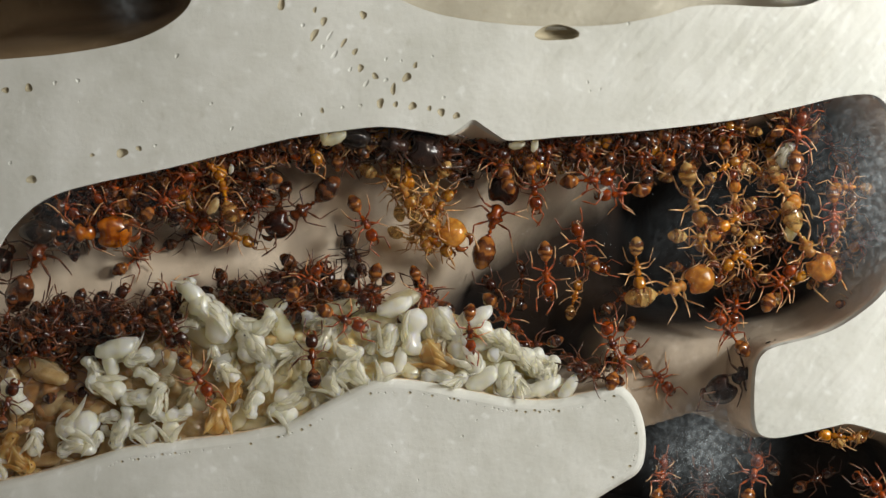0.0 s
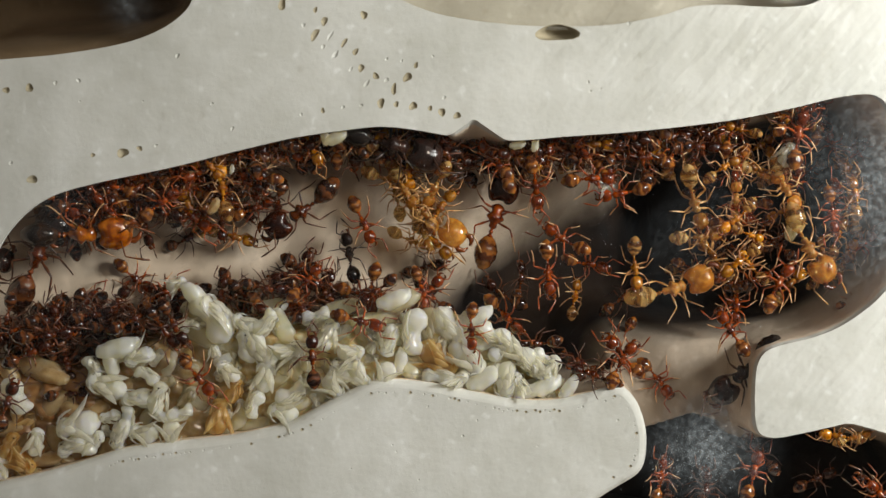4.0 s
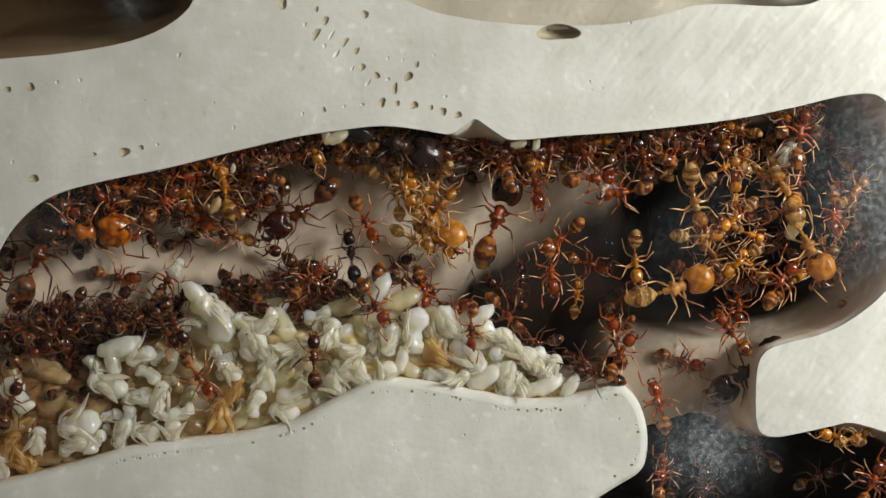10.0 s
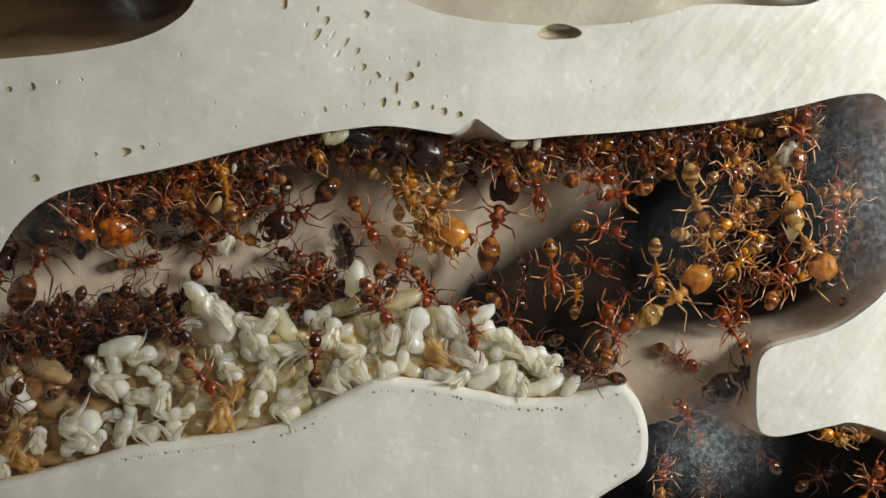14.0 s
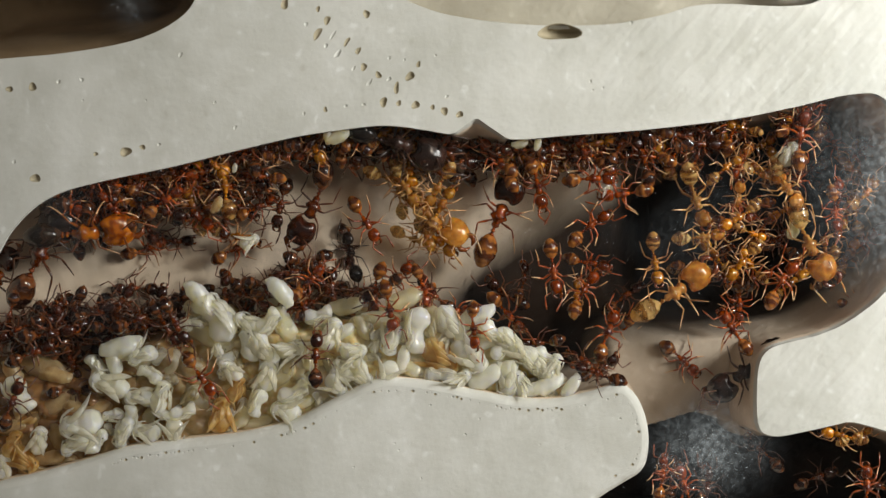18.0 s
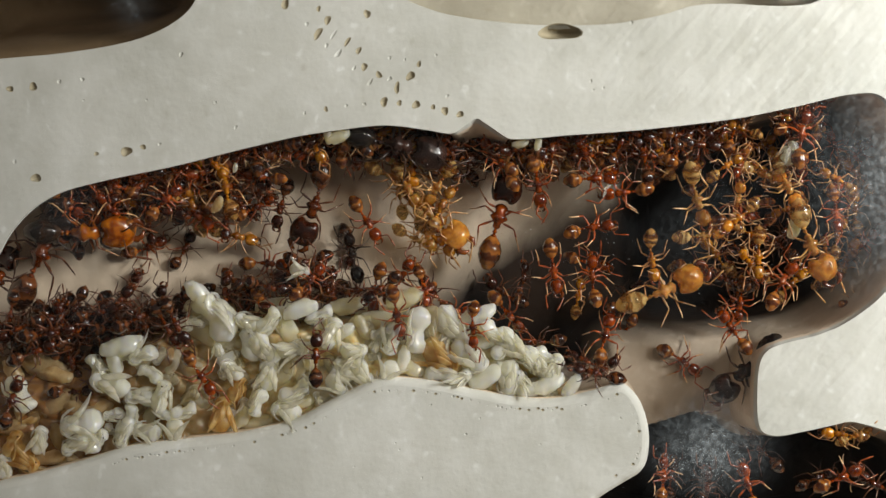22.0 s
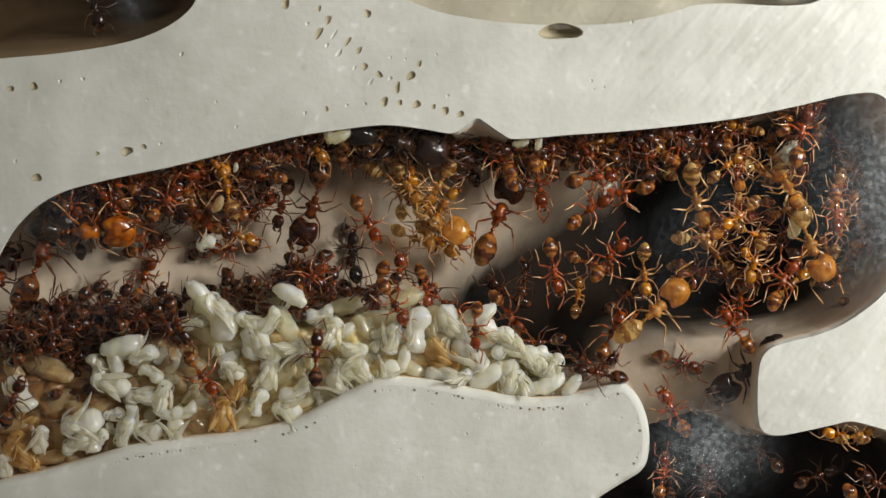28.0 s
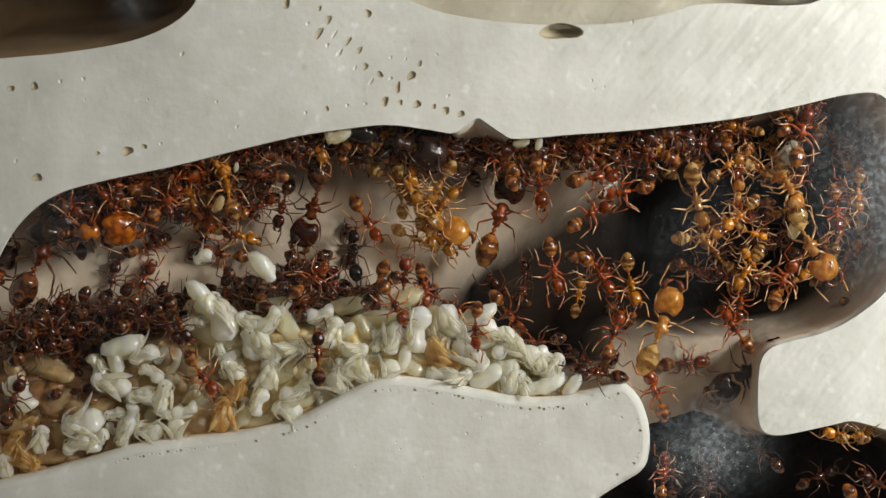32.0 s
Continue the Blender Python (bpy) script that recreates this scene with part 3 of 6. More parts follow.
        bmesh.ops.recalc_face_normals(bm, faces=bm.faces[:])
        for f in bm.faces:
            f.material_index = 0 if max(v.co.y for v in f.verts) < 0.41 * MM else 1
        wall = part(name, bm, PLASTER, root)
        # the hall wall takes the painted shade at its deep end too
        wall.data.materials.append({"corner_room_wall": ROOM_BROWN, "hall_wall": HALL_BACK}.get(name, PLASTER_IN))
    # back walls
    for name, x0, x1, z0, z1, fixed_d in (("hall_back", -30, 32, -22, 12, None), ("corner_room_back", -33, -11, 8, 24, 13.0), ("upper_room_back", -5, 24, 10, 22, 4.5)):
        bm = bmesh.new()
        s = 0.16 if fixed_d is None else 0.5
        nx, nz = int((x1 - x0) / s), int((z1 - z0) / s)
        grid = []
        for i in range(nx + 1):
            col = []
            for j in range(nz + 1):
                x, z = x0 + i * s, z0 + j * s
                d = depth(x, z) if fixed_d is None else fixed_d + 0.2 * noise.noise((x * 0.3, z * 0.9, 1))
                if name == "corner_room_back":      # a bowl, shallow along its rim
                    away = min((q - Vector((x, z))).length for q in outlines[1])
                    d = 1.6 + 11.0 * step(0.0, 5.0, away if inside((x, z), outlines[1]) else 0.0)
                col.append(bm.verts.new((x * MM, d * MM, z * MM)))
            grid.append(col)
        for i in range(nx):
            for j in range(nz):
                if fixed_d is None and z0 + j * s > (5.6 if x0 + i * s < -8 else 9.6):
                    continue
                bm.faces.new((grid[i][j], grid[i + 1][j], grid[i + 1][j + 1], grid[i][j + 1]))
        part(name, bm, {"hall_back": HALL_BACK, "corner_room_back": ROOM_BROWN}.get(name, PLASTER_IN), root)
    return tagged(root, "off-white cast plaster nest block with hollowed chambers and air pits", "nest block", kind="structure")


plaster_block()


# the pane in front, the table under the block
bm = bmesh.new()
bmesh.ops.create_cube(bm, size=1.0, matrix=Matrix.Diagonal((0.104, 0.0018, 0.083, 1)))
pane = new("window_pane", mesh_from("window_pane", bm, PANE, False))
pane.location = (0, -0.00098, MIDZ - 0.0015)
pane.visible_shadow = False
tagged(pane, "clear dusty pane closing the front of the plaster nest", "pane", kind="structure")
bm = bmesh.new()
bmesh.ops.create_cube(bm, size=1.0, matrix=Matrix.Diagonal((0.30, 0.22, 0.03, 1)))
bmesh.ops.bevel(bm, geom=bm.edges[:], offset=0.003, segments=2, affect="EDGES")
table = new("table", mesh_from("table", bm, WOOD, False))
table.location = (0, 0.0, MIDZ - 0.043 - 0.0151)
tagged(table, "dark brown wooden table top under the plaster nest", "table", kind="structure")

# ---- ants ----
def mirrored(bm, flip):
    if flip:
        for v in bm.verts:
            v.co.y = -v.co.y
        bmesh.ops.reverse_faces(bm, faces=bm.faces[:])
    return bm


def leg_bmesh(angles, femur, tibia, tarsus, drop, r):
    """One left leg from its hip: a thick thigh up to a sharp knee, a shin down to the ankle, a thin foot."""
    a1, a2, a3 = (radians(a) for a in angles)

    def along(p, a, length, up):
        return Vector((p[0] + length * math.cos(a), p[1] + length * math.sin(a), up))
    hip = Vector((0, 0, 0))
    mid = along(hip, a1, 0.5 * femur, 0.10 * femur)
    knee = along(hip, a1, femur, 0.30 * femur)
    calf = along(knee, a2, 0.5 * tibia, -0.25 * drop)
    ankle = along(knee, a2, tibia, -0.80 * drop)
    sole = along(ankle, a3, 0.5 * tarsus, -drop)
    toe = along(ankle, a3, tarsus, -drop)
    pts = [hip, hip.lerp(mid, 0.3), mid, hip.lerp(knee, 0.96), knee.lerp(calf, 0.10), calf, ankle.lerp(calf, 0.06), sole, toe]
    return tube(bmesh.new(), pts, [r * 1.1, r * 0.95, r * 1.5, r * 0.85, r * 0.8, r * 1.05, r * 0.7, r * 0.6, r * 0.4], 6)


def antenna_bmesh(scape, funicle, r, club=1.5):
    ex, ey = 0.62 * scape, 0.78 * scape          # the elbow
    pts = [(0, 0, 0), (0.96 * ex, 0.96 * ey, 0.12 * scape), (ex + 0.06 * funicle, ey - 0.01 * funicle, 0.1 * scape),
           (ex + 0.35 * funicle, ey - 0.06 * funicle, 0.0), (ex + 0.7 * funicle, ey - 0.13 * funicle, -0.1 * funicle),
           (ex + funicle, ey - 0.2 * funicle, -0.2 * funicle)]
    return tube(bmesh.new(), pts, [r, r, r, r * 0.95, r * club, r * 0.7], 6)


def build_ant(kind, tone):
    """A worker, head towards +x, back up, feet at z = 0, in millimetres times MM."""
    skin, rear, limb = TONES[tone]
    big = kind == "soldier"
    callow = tone in ("pale", "amber")
    root = new("callow_ant" if callow and not big else kind + "_ant")
    H = 0.62 if big else 0.36                      # body height over the ground
    hl, hw, hh = (1.60, 0.80, 0.56) if big else (0.76, 0.345, 0.27)
    tl, tw, th = (1.35, 0.36, 0.38) if big else (0.88, 0.205, 0.21)
    gl, gw, gh = (1.80, 0.60, 0.55) if big else (1.06, 0.40, 0.36)
    S = Matrix.Scale(MM, 4)

    def put(name, bm, material, at=(0, 0, 0), parent=root, label=""):
        bmesh.ops.recalc_face_normals(bm, faces=bm.faces[:])
        bm.transform(S)
        return part(name, bm, material, parent, label, True, Vector(at) * MM)

    # thorax: humps of the three segments
    st = []
    for k in range(19):
        u = (k + 0.15) / 18.3
        w = math.sin(math.pi * u) ** 0.45
        hump = 1.05 + 0.30 * math.cos(2 * math.pi * (u * 2.3 - 0.02)) + 0.30 * (u - 0.5)
        st.append((tl * (u - 0.5), 0, H + 0.05 * tl * math.sin(3 * u) - 0.02, tw * w * hump, th * w * (0.85 + 0.2 * hump)))
    put("thorax", lathe(bmesh.new(), st, 12), skin)
    # waist: two knots on a thin stalk
    pl = 0.24 * tl
    bm = tube(bmesh.new(), [(-0.48 * tl, 0, H - 0.04), (-0.48 * tl - 0.5 * pl, 0, H - 0.02), (-0.48 * tl - 1.6 * pl, 0, H)], [0.06 * tl, 0.05 * tl, 0.06 * tl], 8)
    blob(bm, -0.48 * tl - 0.85 * pl, -0.48 * tl - 0.25 * pl, 0, H + 0.05 * tl, 0.10 * tl, 0.14 * tl, 6, 10)
    blob(bm, -0.48 * tl - 1.55 * pl, -0.48 * tl - 0.9 * pl, 0, H + 0.03 * tl, 0.13 * tl, 0.14 * tl, 6, 10)
    put("waist", bm, skin)
    gx = -0.48 * tl - 1.15 * pl

    def sag(v):
        v.co.z -= 0.10 * (v.co.x / gl) ** 2 * gh
        v.co += 0.10 * gw * noise.noise_vector(v.co * (2.2 / gw))
    gaster = put("gaster", blob(bmesh.new(), -gl, 0, 0, 0, gw, gh, 19, 16, 0.9, 1.05 if big else 1.15, 0.045, 4, sag), rear, (gx, 0, H + 0.02))
    hx = 0.47 * tl + 0.02

    def heart(v):
        k = max(0.0, 1 - v.co.x / (0.45 * hl))
        v.co.x += (0.17 if big else 0.05) * hl * k * math.exp(-(v.co.y / (0.35 * hw)) ** 2)
        v.co += 0.07 * hw * noise.noise_vector(v.co * (1.8 / hw))
    head = put("head", blob(bmesh.new(), 0, hl, 0, 0, hw, hh, 13, 18, 0.72 if not big else 0.62, 0.55 if not big else 0.45, 0, 1, heart), HEADS["dark"] if big and tone == "red" else HEADS.get(tone, skin), (hx, 0, H + 0.02))
    for s in (0, 1):
        y = -1 if s else 1
        bm = tube(bmesh.new(), [(0, 0.5 * hw, 0), (0.16 * hl, 0.62 * hw, -0.02), (0.30 * hl, 0.42 * hw, -0.05), (0.36 * hl, 0.08 * hw, -0.06)], [0.10 * hl, 0.11 * hl, 0.085 * hl, 0.03 * hl], 7)
        put("mandible", mirrored(bm, s), MOUTH, (0.88 * hl, 0, -0.08 * hl), head)
        bm = blob(bmesh.new(), -0.06 * hl, 0.06 * hl, 0, 0, 0.03 * hl, 0.05 * hl, 5, 8)
        put("eye", mirrored(bm, s), EYE, (0.55 * hl, y * 0.93 * hw, 0.25 * hh), head)
        sc, fu = (0.75, 1.05) if big else (0.52, 0.72)
        put("antenna", mirrored(antenna_bmesh(sc, fu, 0.042 if big else 0.034), s), limb, (hx + 0.72 * hl, y * 0.25 * hw, H + 0.55 * hh))
        for row, (px, ang, f, ti, ta) in enumerate(((0.28, (64, 14, 18), 0.62, 0.52, 0.34), (0.05, (78, 124, 120), 0.66, 0.56, 0.34), (-0.2, (108, 166, 162), 0.80, 0.72, 0.40))):
            k = 1.0 if big else 0.68 if callow else 0.76
            z = H - 0.10 * k
            ob = put("leg", mirrored(leg_bmesh(ang, f * k, ti * k, ta * k, z - 0.02, (0.050 if big else 0.048 if tone in ("dark", "black") else 0.060) * k), s), limb, (px * tl, y * tw * 0.55, z))
            ob.data.materials.append(limb if tone in ("dark", "black") else FOOT)
            for f in ob.data.polygons:
                if f.index >= 30:
                    f.material_index = 1
    words = {"red": "reddish-brown", "dark": "dark brown", "amber": "amber", "pale": "pale yellow callow", "orange": "orange and black", "black": "glossy black"}[tone]
    tagged(root, words + (" soldier ant with a large heart-shaped head" if big else " worker ant with a banded gaster in the nest"), "ant", "ants of the nest")
    return root


MASTERS, ALL_ANTS = {}, {}
LOT = random.Random(11)


def facing(x, z, d, heading, side="wall", lean=0.0, pitch=0.0):
    """The pose of an ant: on the back wall it shows its back, on the pane its belly."""
    c, s = math.cos(radians(heading)), math.sin(radians(heading))
    fwd = Vector((c, 0, s))
    up = Vector((0, -1, 0)) if side == "wall" else Vector((0, 1, 0))
    m = Matrix((fwd, up.cross(fwd), up)).transposed().to_4x4()
    return Matrix.Translation(world_at(x, z, d)) @ m @ pose(0, 0, 0, lean, pitch, 0)


def ant(x, z, heading, size=1.0, tone="red", kind="worker", side="wall", d=None, lean=0.0, pitch=0.0, curl=0.0):
    """Places one ant; on the wall its feet stand at the wall's depth, on the pane at the pane."""
    key = (kind, tone)
    if d is None:
        d = depth(x, z) - 0.02 if side == "wall" else 0.02
    m = facing(x, z, d, heading, side, lean, pitch)
    if key not in MASTERS:
        a = build_ant(*key)
        a.matrix_basis = m
        MASTERS[key] = a
    else:
        a = copy_thing(MASTERS[key], m)
    a.scale = (size, size, size)
    for o in a.children:
        n = o.name.split(".")[0]
        if n == "leg":
            o.rotation_euler = (LOT.uniform(-0.25, 0.55) * (1 if o.location.y > 0 else -1), 0, LOT.uniform(-0.5, 0.5))
        elif n == "antenna":
            o.rotation_euler = (0, LOT.uniform(-0.3, 0.3), LOT.uniform(-0.5, 0.5))
        elif n == "gaster":
            o.rotation_euler = (0, LOT.uniform(-0.3, 0.3) + curl, LOT.uniform(-0.25, 0.25))
        elif n == "head":
            o.rotation_euler = (0, LOT.uniform(-0.1, 0.35), LOT.uniform(-0.25, 0.25))
    ALL_ANTS[a] = (x, z, d, heading, side, lean, pitch)
    return a



PILE = [(-25.95, -6.12), (-21.03, -6.12), (-18.57, -5.04), (-14.88, -3.81), (-13.04, -2.43), (-11.19, -3.81), (-8.12, -3.66), (-4.43, -3.35), (-0.74, -3.35), (2.03, -3.97), (4.18, -5.35), (6.18, -6.73), (6.79, -7.66), (5.41, -8.91), (3.57, -8.76), (1.41, -8.39), (-0.74, -7.99), (-2.89, -7.78), (-4.43, -8.02), (-6.89, -9.31), (-8.42, -10.05), (-12.42, -10.85), (-17.34, -11.47), (-21.64, -12.70), (-25.95, -13.37)]
# ---- brood ----
def build_pupa(skin, words, fan=0.0, seed=0):
    """A naked pupa 1.6 mm long, head towards +x: head, thorax and gaster in one pale skin, legs and antennae folded on the belly."""
    root = new("ant_pupa")
    lot = random.Random(seed)
    S = Matrix.Diagonal((0.80 * MM, 1.06 * MM, 1.06 * MM, 1))
    arch = lot.uniform(-0.10, 0.16)
    st = []
    for k in range(29):
        u = -1.0 + 2.0 * (0.5 - 0.5 * math.cos(math.pi * (k + 0.1) / 28.2))
        gaster = 0.45 * math.sqrt(max(0.0, 1 - ((u + 0.46) / 0.56) ** 2))
        chest = 0.34 * math.sqrt(max(0.0, 1 - ((u - 0.20) / 0.48) ** 2))
        skull = 0.37 * math.sqrt(max(0.0, 1 - ((u - 0.66) / 0.35) ** 2))
        r = max(0.03, (gaster ** 6 + chest ** 6 + skull ** 6) ** (1 / 6)) * (1 - 0.03 * (math.cos(24 * u) > 0.8 and u < -0.1))
        st.append((u, 0, arch * (u * u - 0.4), r, r * 0.92))
    bm = lathe(bmesh.new(), st, 18)
    for v in bm.verts:
        v.co += 0.10 * noise.noise_vector(v.co * 1.4 + Vector((seed * 7.3, 0, 0))) + 0.045 * noise.noise_vector(v.co * 4.0 + Vector((0, seed * 3.1, 0)))
    bmesh.ops.recalc_face_normals(bm, faces=bm.faces[:])
    bm.transform(S)
    part("body", bm, skin, root)
    limb = PUPA_LEG if skin is PUPA else skin
    for s in (1, -1):
        # each leg is a flat petal from the chest back along the belly, the tip free
        for k, (root_x, tip, side) in enumerate(((0.52, -0.24, 0.12), (0.36, -0.62, 0.21), (0.20, -0.98, 0.31))):
            wide = fan * (0.15 + 0.30 * k) * lot.uniform(0.6, 1.3)
            rise = fan * lot.uniform(0.15, 0.80)
            low = 0.32 - 0.45 * (side - 0.11)

            def lay(v, root_x=root_x, tip=tip, side=side, wide=wide, rise=rise, low=low):
                u = (root_x - v.co.x) / (root_x - tip)
                v.co.y = s * (side + v.co.y + wide * u * u)
                v.co.z += low + 0.10 * math.sin(math.pi * min(1.0, max(0.0, u))) + rise * u * u
            bm = blob(bmesh.new(), tip, root_x, 0, 0, 0.135, 0.048, 11, 10, 1.0, 1.2, 0, 1, lay)
            bmesh.ops.recalc_face_normals(bm, faces=bm.faces[:])
            bm.transform(S)
            part("folded_leg", bm, limb, root)
        pts = [(0.80, s * 0.14, 0.28), (0.66, s * 0.34, 0.28), (0.40, s * (0.40 + 0.1 * fan), 0.20), (0.08, s * (0.38 + 0.2 * fan), 0.18 + 0.1 * fan)]
        bm = tube(bmesh.new(), pts, [0.045, 0.05, 0.05, 0.02], 7)
        bmesh.ops.recalc_face_normals(bm, faces=bm.faces[:])
        bm.transform(S)
        part("antenna", bm, limb, root)
        bm = blob(bmesh.new(), 0.60, 0.70, s * 0.33, 0.16, 0.035, 0.05, 5, 8)
        bm.transform(S)
        part("eye", bm, EYE, root)
    return tagged(root, words, "ant pupa", "brood pile")


def build_larva(skin, words):
    root = new("ant_larva")

    def curve(v):
        v.co.y += 0.20 * v.co.x ** 2
        v.co.z += 0.08 * v.co.x ** 2
    bm = blob(bmesh.new(), -0.92, 0.92, 0, 0, 0.44, 0.43, 27, 16, 0.75, 0.62, 0.03, 8, curve)
    for v in bm.verts:
        v.co += 0.10 * noise.noise_vector(v.co * 1.9) + 0.05 * noise.noise_vector(v.co * 4.3)
    bmesh.ops.recalc_face_normals(bm, faces=bm.faces[:])
    bm.transform(Matrix.Scale(MM, 4))
    part("body", bm, skin, root)
    return tagged(root, words, "ant larva", "brood pile")


BROOD = {
    "pupa": lambda: build_pupa(PUPA, "milky white naked ant pupa with folded legs in the brood pile", 0.05, 3),
    "splayed": lambda: build_pupa(PUPA, "white ant pupa with loose splayed legs in the brood pile", 0.85, 1),
    "bent": lambda: build_pupa(PUPA, "white bent ant pupa with half-loose legs in the brood pile", 0.35, 2),
    "yellow": lambda: build_pupa(PUPA_YELLOW, "cream yellow ant pupa lying in the brood pile", 0.1, 5),
    "amber": lambda: build_pupa(PUPA_AMBER, "amber ripe ant pupa about to hatch in the brood pile", 0.4, 6),
    "larva": lambda: build_larva(PUPA, "glossy white legless ant larva in the brood pile"),
    "dusky": lambda: build_larva(PUPA_DUSKY, "soiled brownish translucent ant larva in the dirty brood pile"),
    "cream": lambda: build_larva(PUPA_YELLOW, "cream coloured translucent ant larva deep in the brood pile"),
}


def brood(kind, x, z, d, angle, size=1.0, lean=0.0, pitch=0.0):
    m = facing(x, z, d, angle, "wall", lean, pitch)
    if kind not in MASTERS:
        b = MASTERS[kind] = BROOD[kind]()
        b.matrix_basis = m
    else:
        b = copy_thing(MASTERS[kind], m)
    b.scale = (size, size, size)
    return b


def brood_heap():
    """The packed larvae deep in the pile, too many to count: one lumpy damp mass."""
    bm = bmesh.new()
    s, x0, rows = 0.13, -26.9, 80
    grid = {}
    for i in range(int(34.4 / s)):
        x = x0 + i * s
        low, high = min(heap_edges(x)), max(heap_edges(x))
        for j in range(rows + 1):
            z = low + (high - low) * j / rows
            rim = step(0.0, 1.1, high - z)      # it falls away behind its ridge
            f1 = noise.voronoi(Vector((x * 0.95 + 0.3 * noise.noise((x, z, 0)), 0.5, z * 1.1)))[0][0]
            d = 1.02 + 0.8 * f1 ** 1.5 + 0.10 * noise.noise((x * 2.5, z * 2.5, 1)) + 2.8 * (1 - rim)
            grid[i, j] = bm.verts.new(world_at(x, z, d))
    for i, j in grid:
        q = [grid.get(k) for k in ((i, j), (i + 1, j), (i + 1, j + 1), (i, j + 1))]
        if all(q):
            bm.faces.new(q)
    heap = new("brood_heap", mesh_from("brood_heap", bm, HEAP))
    tagged(heap, "packed cream larvae filling the depth of the brood pile", "ant brood", kind="stuff")


def heap_edges(x):
    """Heights at which the pile's outline crosses the upright through x."""
    n = len(PILE)
    return [a[1] + (b[1] - a[1]) * (x - a[0]) / (b[0] - a[0]) for a, b in ((PILE[k], PILE[(k + 1) % n]) for k in range(n)) if (a[0] > x) != (b[0] > x)] or [0.0]


brood_heap()

# ---- the brood pile ----
brood('cream', -5.80, 5.89, 0.50, 20, 0.75)
brood('cream', -6.32, 6.02, 0.50, 100, 0.55)
brood('cream', 3.96, 5.53, 0.50, 10, 0.50)
brood('cream', 4.93, 5.59, 0.50, 80, 0.45)
brood('dusky', -12.27, 2.27, 0.60, 60, 0.55)
brood('cream', -11.31, 4.26, 0.50, 80, 0.30)
brood('dusky', -21.89, -6.62, 1.70, -20, 1.54, 0)
brood('pupa', -22.96, -7.90, 0.80, -60, 1.32, 100)
brood('larva', -17.45, -5.41, 0.80, 15, 1.30, 0)
brood('larva', -17.83, -6.24, 0.85, 100, 0.90, 0)
brood('splayed', -16.33, -5.83, 0.75, 200, 1.05, 40)
brood('bent', -18.11, -7.35, 0.80, 160, 1.32, 20)
brood('pupa', -18.92, -6.46, 1.00, 120, 0.94, 70)
brood('pupa', -15.92, -6.83, 0.80, 150, 0.88, 100)
brood('pupa', -16.47, -8.08, 0.80, 180, 1.05, 30)
brood('bent', -15.31, -7.97, 0.65, 75, 1.05, 60)
brood('pupa', -15.22, -8.87, 0.80, -30, 0.78, 90)
brood('splayed', -19.67, -9.47, 0.85, 192, 1.49, 10)
brood('bent', -21.88, -10.35, 0.75, 80, 0.92, 0)
brood('pupa', -19.91, -10.65, 0.75, 205, 1.05, 40)
brood('bent', -18.84, -10.45, 0.80, 45, 0.95, -40)
brood('pupa', -17.03, -9.13, 0.75, 80, 0.88, 120)
brood('pupa', -17.33, -10.08, 0.75, 250, 0.99, 30)
brood('splayed', -16.13, -9.90, 0.80, 170, 1.02, 0)
brood('pupa', -14.16, -8.84, 0.80, 20, 0.92, 80)
brood('splayed', -14.59, -9.95, 0.70, -90, 1.02, 0)
brood('amber', -22.69, -11.41, 0.90, -40, 1.12, 20)
brood('amber', -23.40, -10.60, 1.00, 70, 1.02, 90)
brood('pupa', -23.78, -11.78, 0.80, 90, 0.85, 0)
brood('dusky', -21.42, -11.37, 1.20, 10, 0.92, 90)
brood('larva', -13.27, -2.56, 0.90, 130, 1.11, 0)
brood('pupa', -12.46, -3.75, 1.04, 130, 1.84, 70)
brood('cream', -13.02, -4.67, 1.50, -35, 1.53, 0)
brood('bent', -10.69, -4.04, 0.75, 150, 0.92, 20)
brood('pupa', -9.59, -3.94, 0.70, 50, 1.02, 60)
brood('bent', -10.59, -5.23, 0.90, 110, 1.12, 90)
brood('pupa', -9.81, -5.40, 0.75, -48, 1.25, 20)
brood('larva', -9.39, -6.10, 0.75, 40, 0.79, 0)
brood('splayed', -8.45, -5.46, 0.75, 5, 1.05, 30)
brood('bent', -11.56, -6.58, 0.70, 140, 0.88, 0)
brood('bent', -9.55, -6.80, 0.80, 80, 1.09, 0)
brood('cream', -9.01, -7.10, 1.30, 30, 0.94, 0)
brood('pupa', -10.14, -8.34, 0.70, 250, 0.99, 60)
brood('cream', -10.91, -9.05, 1.00, 60, 0.93, 0)
brood('pupa', -8.20, -7.77, 0.75, 30, 1.09, 60)
brood('splayed', -8.61, -8.81, 0.80, 160, 1.09, 10)
brood('amber', -12.10, -8.96, 0.80, 80, 1.25, 30)
brood('amber', -11.28, -7.59, 0.80, 70, 0.92, 70)
brood('cream', -7.25, -7.12, 1.50, 30, 1.01, 0)
brood('cream', -6.94, -8.03, 1.40, -20, 0.90, 0)
brood('cream', -8.80, -4.31, 1.60, -60, 1.27, 0)
brood('cream', -11.94, -5.29, 1.60, 40, 1.17, 0)
brood('cream', -10.25, -9.56, 1.40, 10, 1.01, 0)
brood('cream', -13.58, -7.14, 1.70, 60, 1.19, 0)
brood('cream', -13.41, -8.45, 1.60, 0, 1.08, 0)
brood('bent', -6.22, -4.63, 0.95, 70, 1.09, 30)
brood('splayed', -4.99, -5.53, 0.75, 0, 0.95, 20)
brood('pupa', -5.30, -6.45, 0.90, 170, 1.09, 60)
brood('splayed', -4.44, -6.82, 0.70, -60, 1.09, 30)
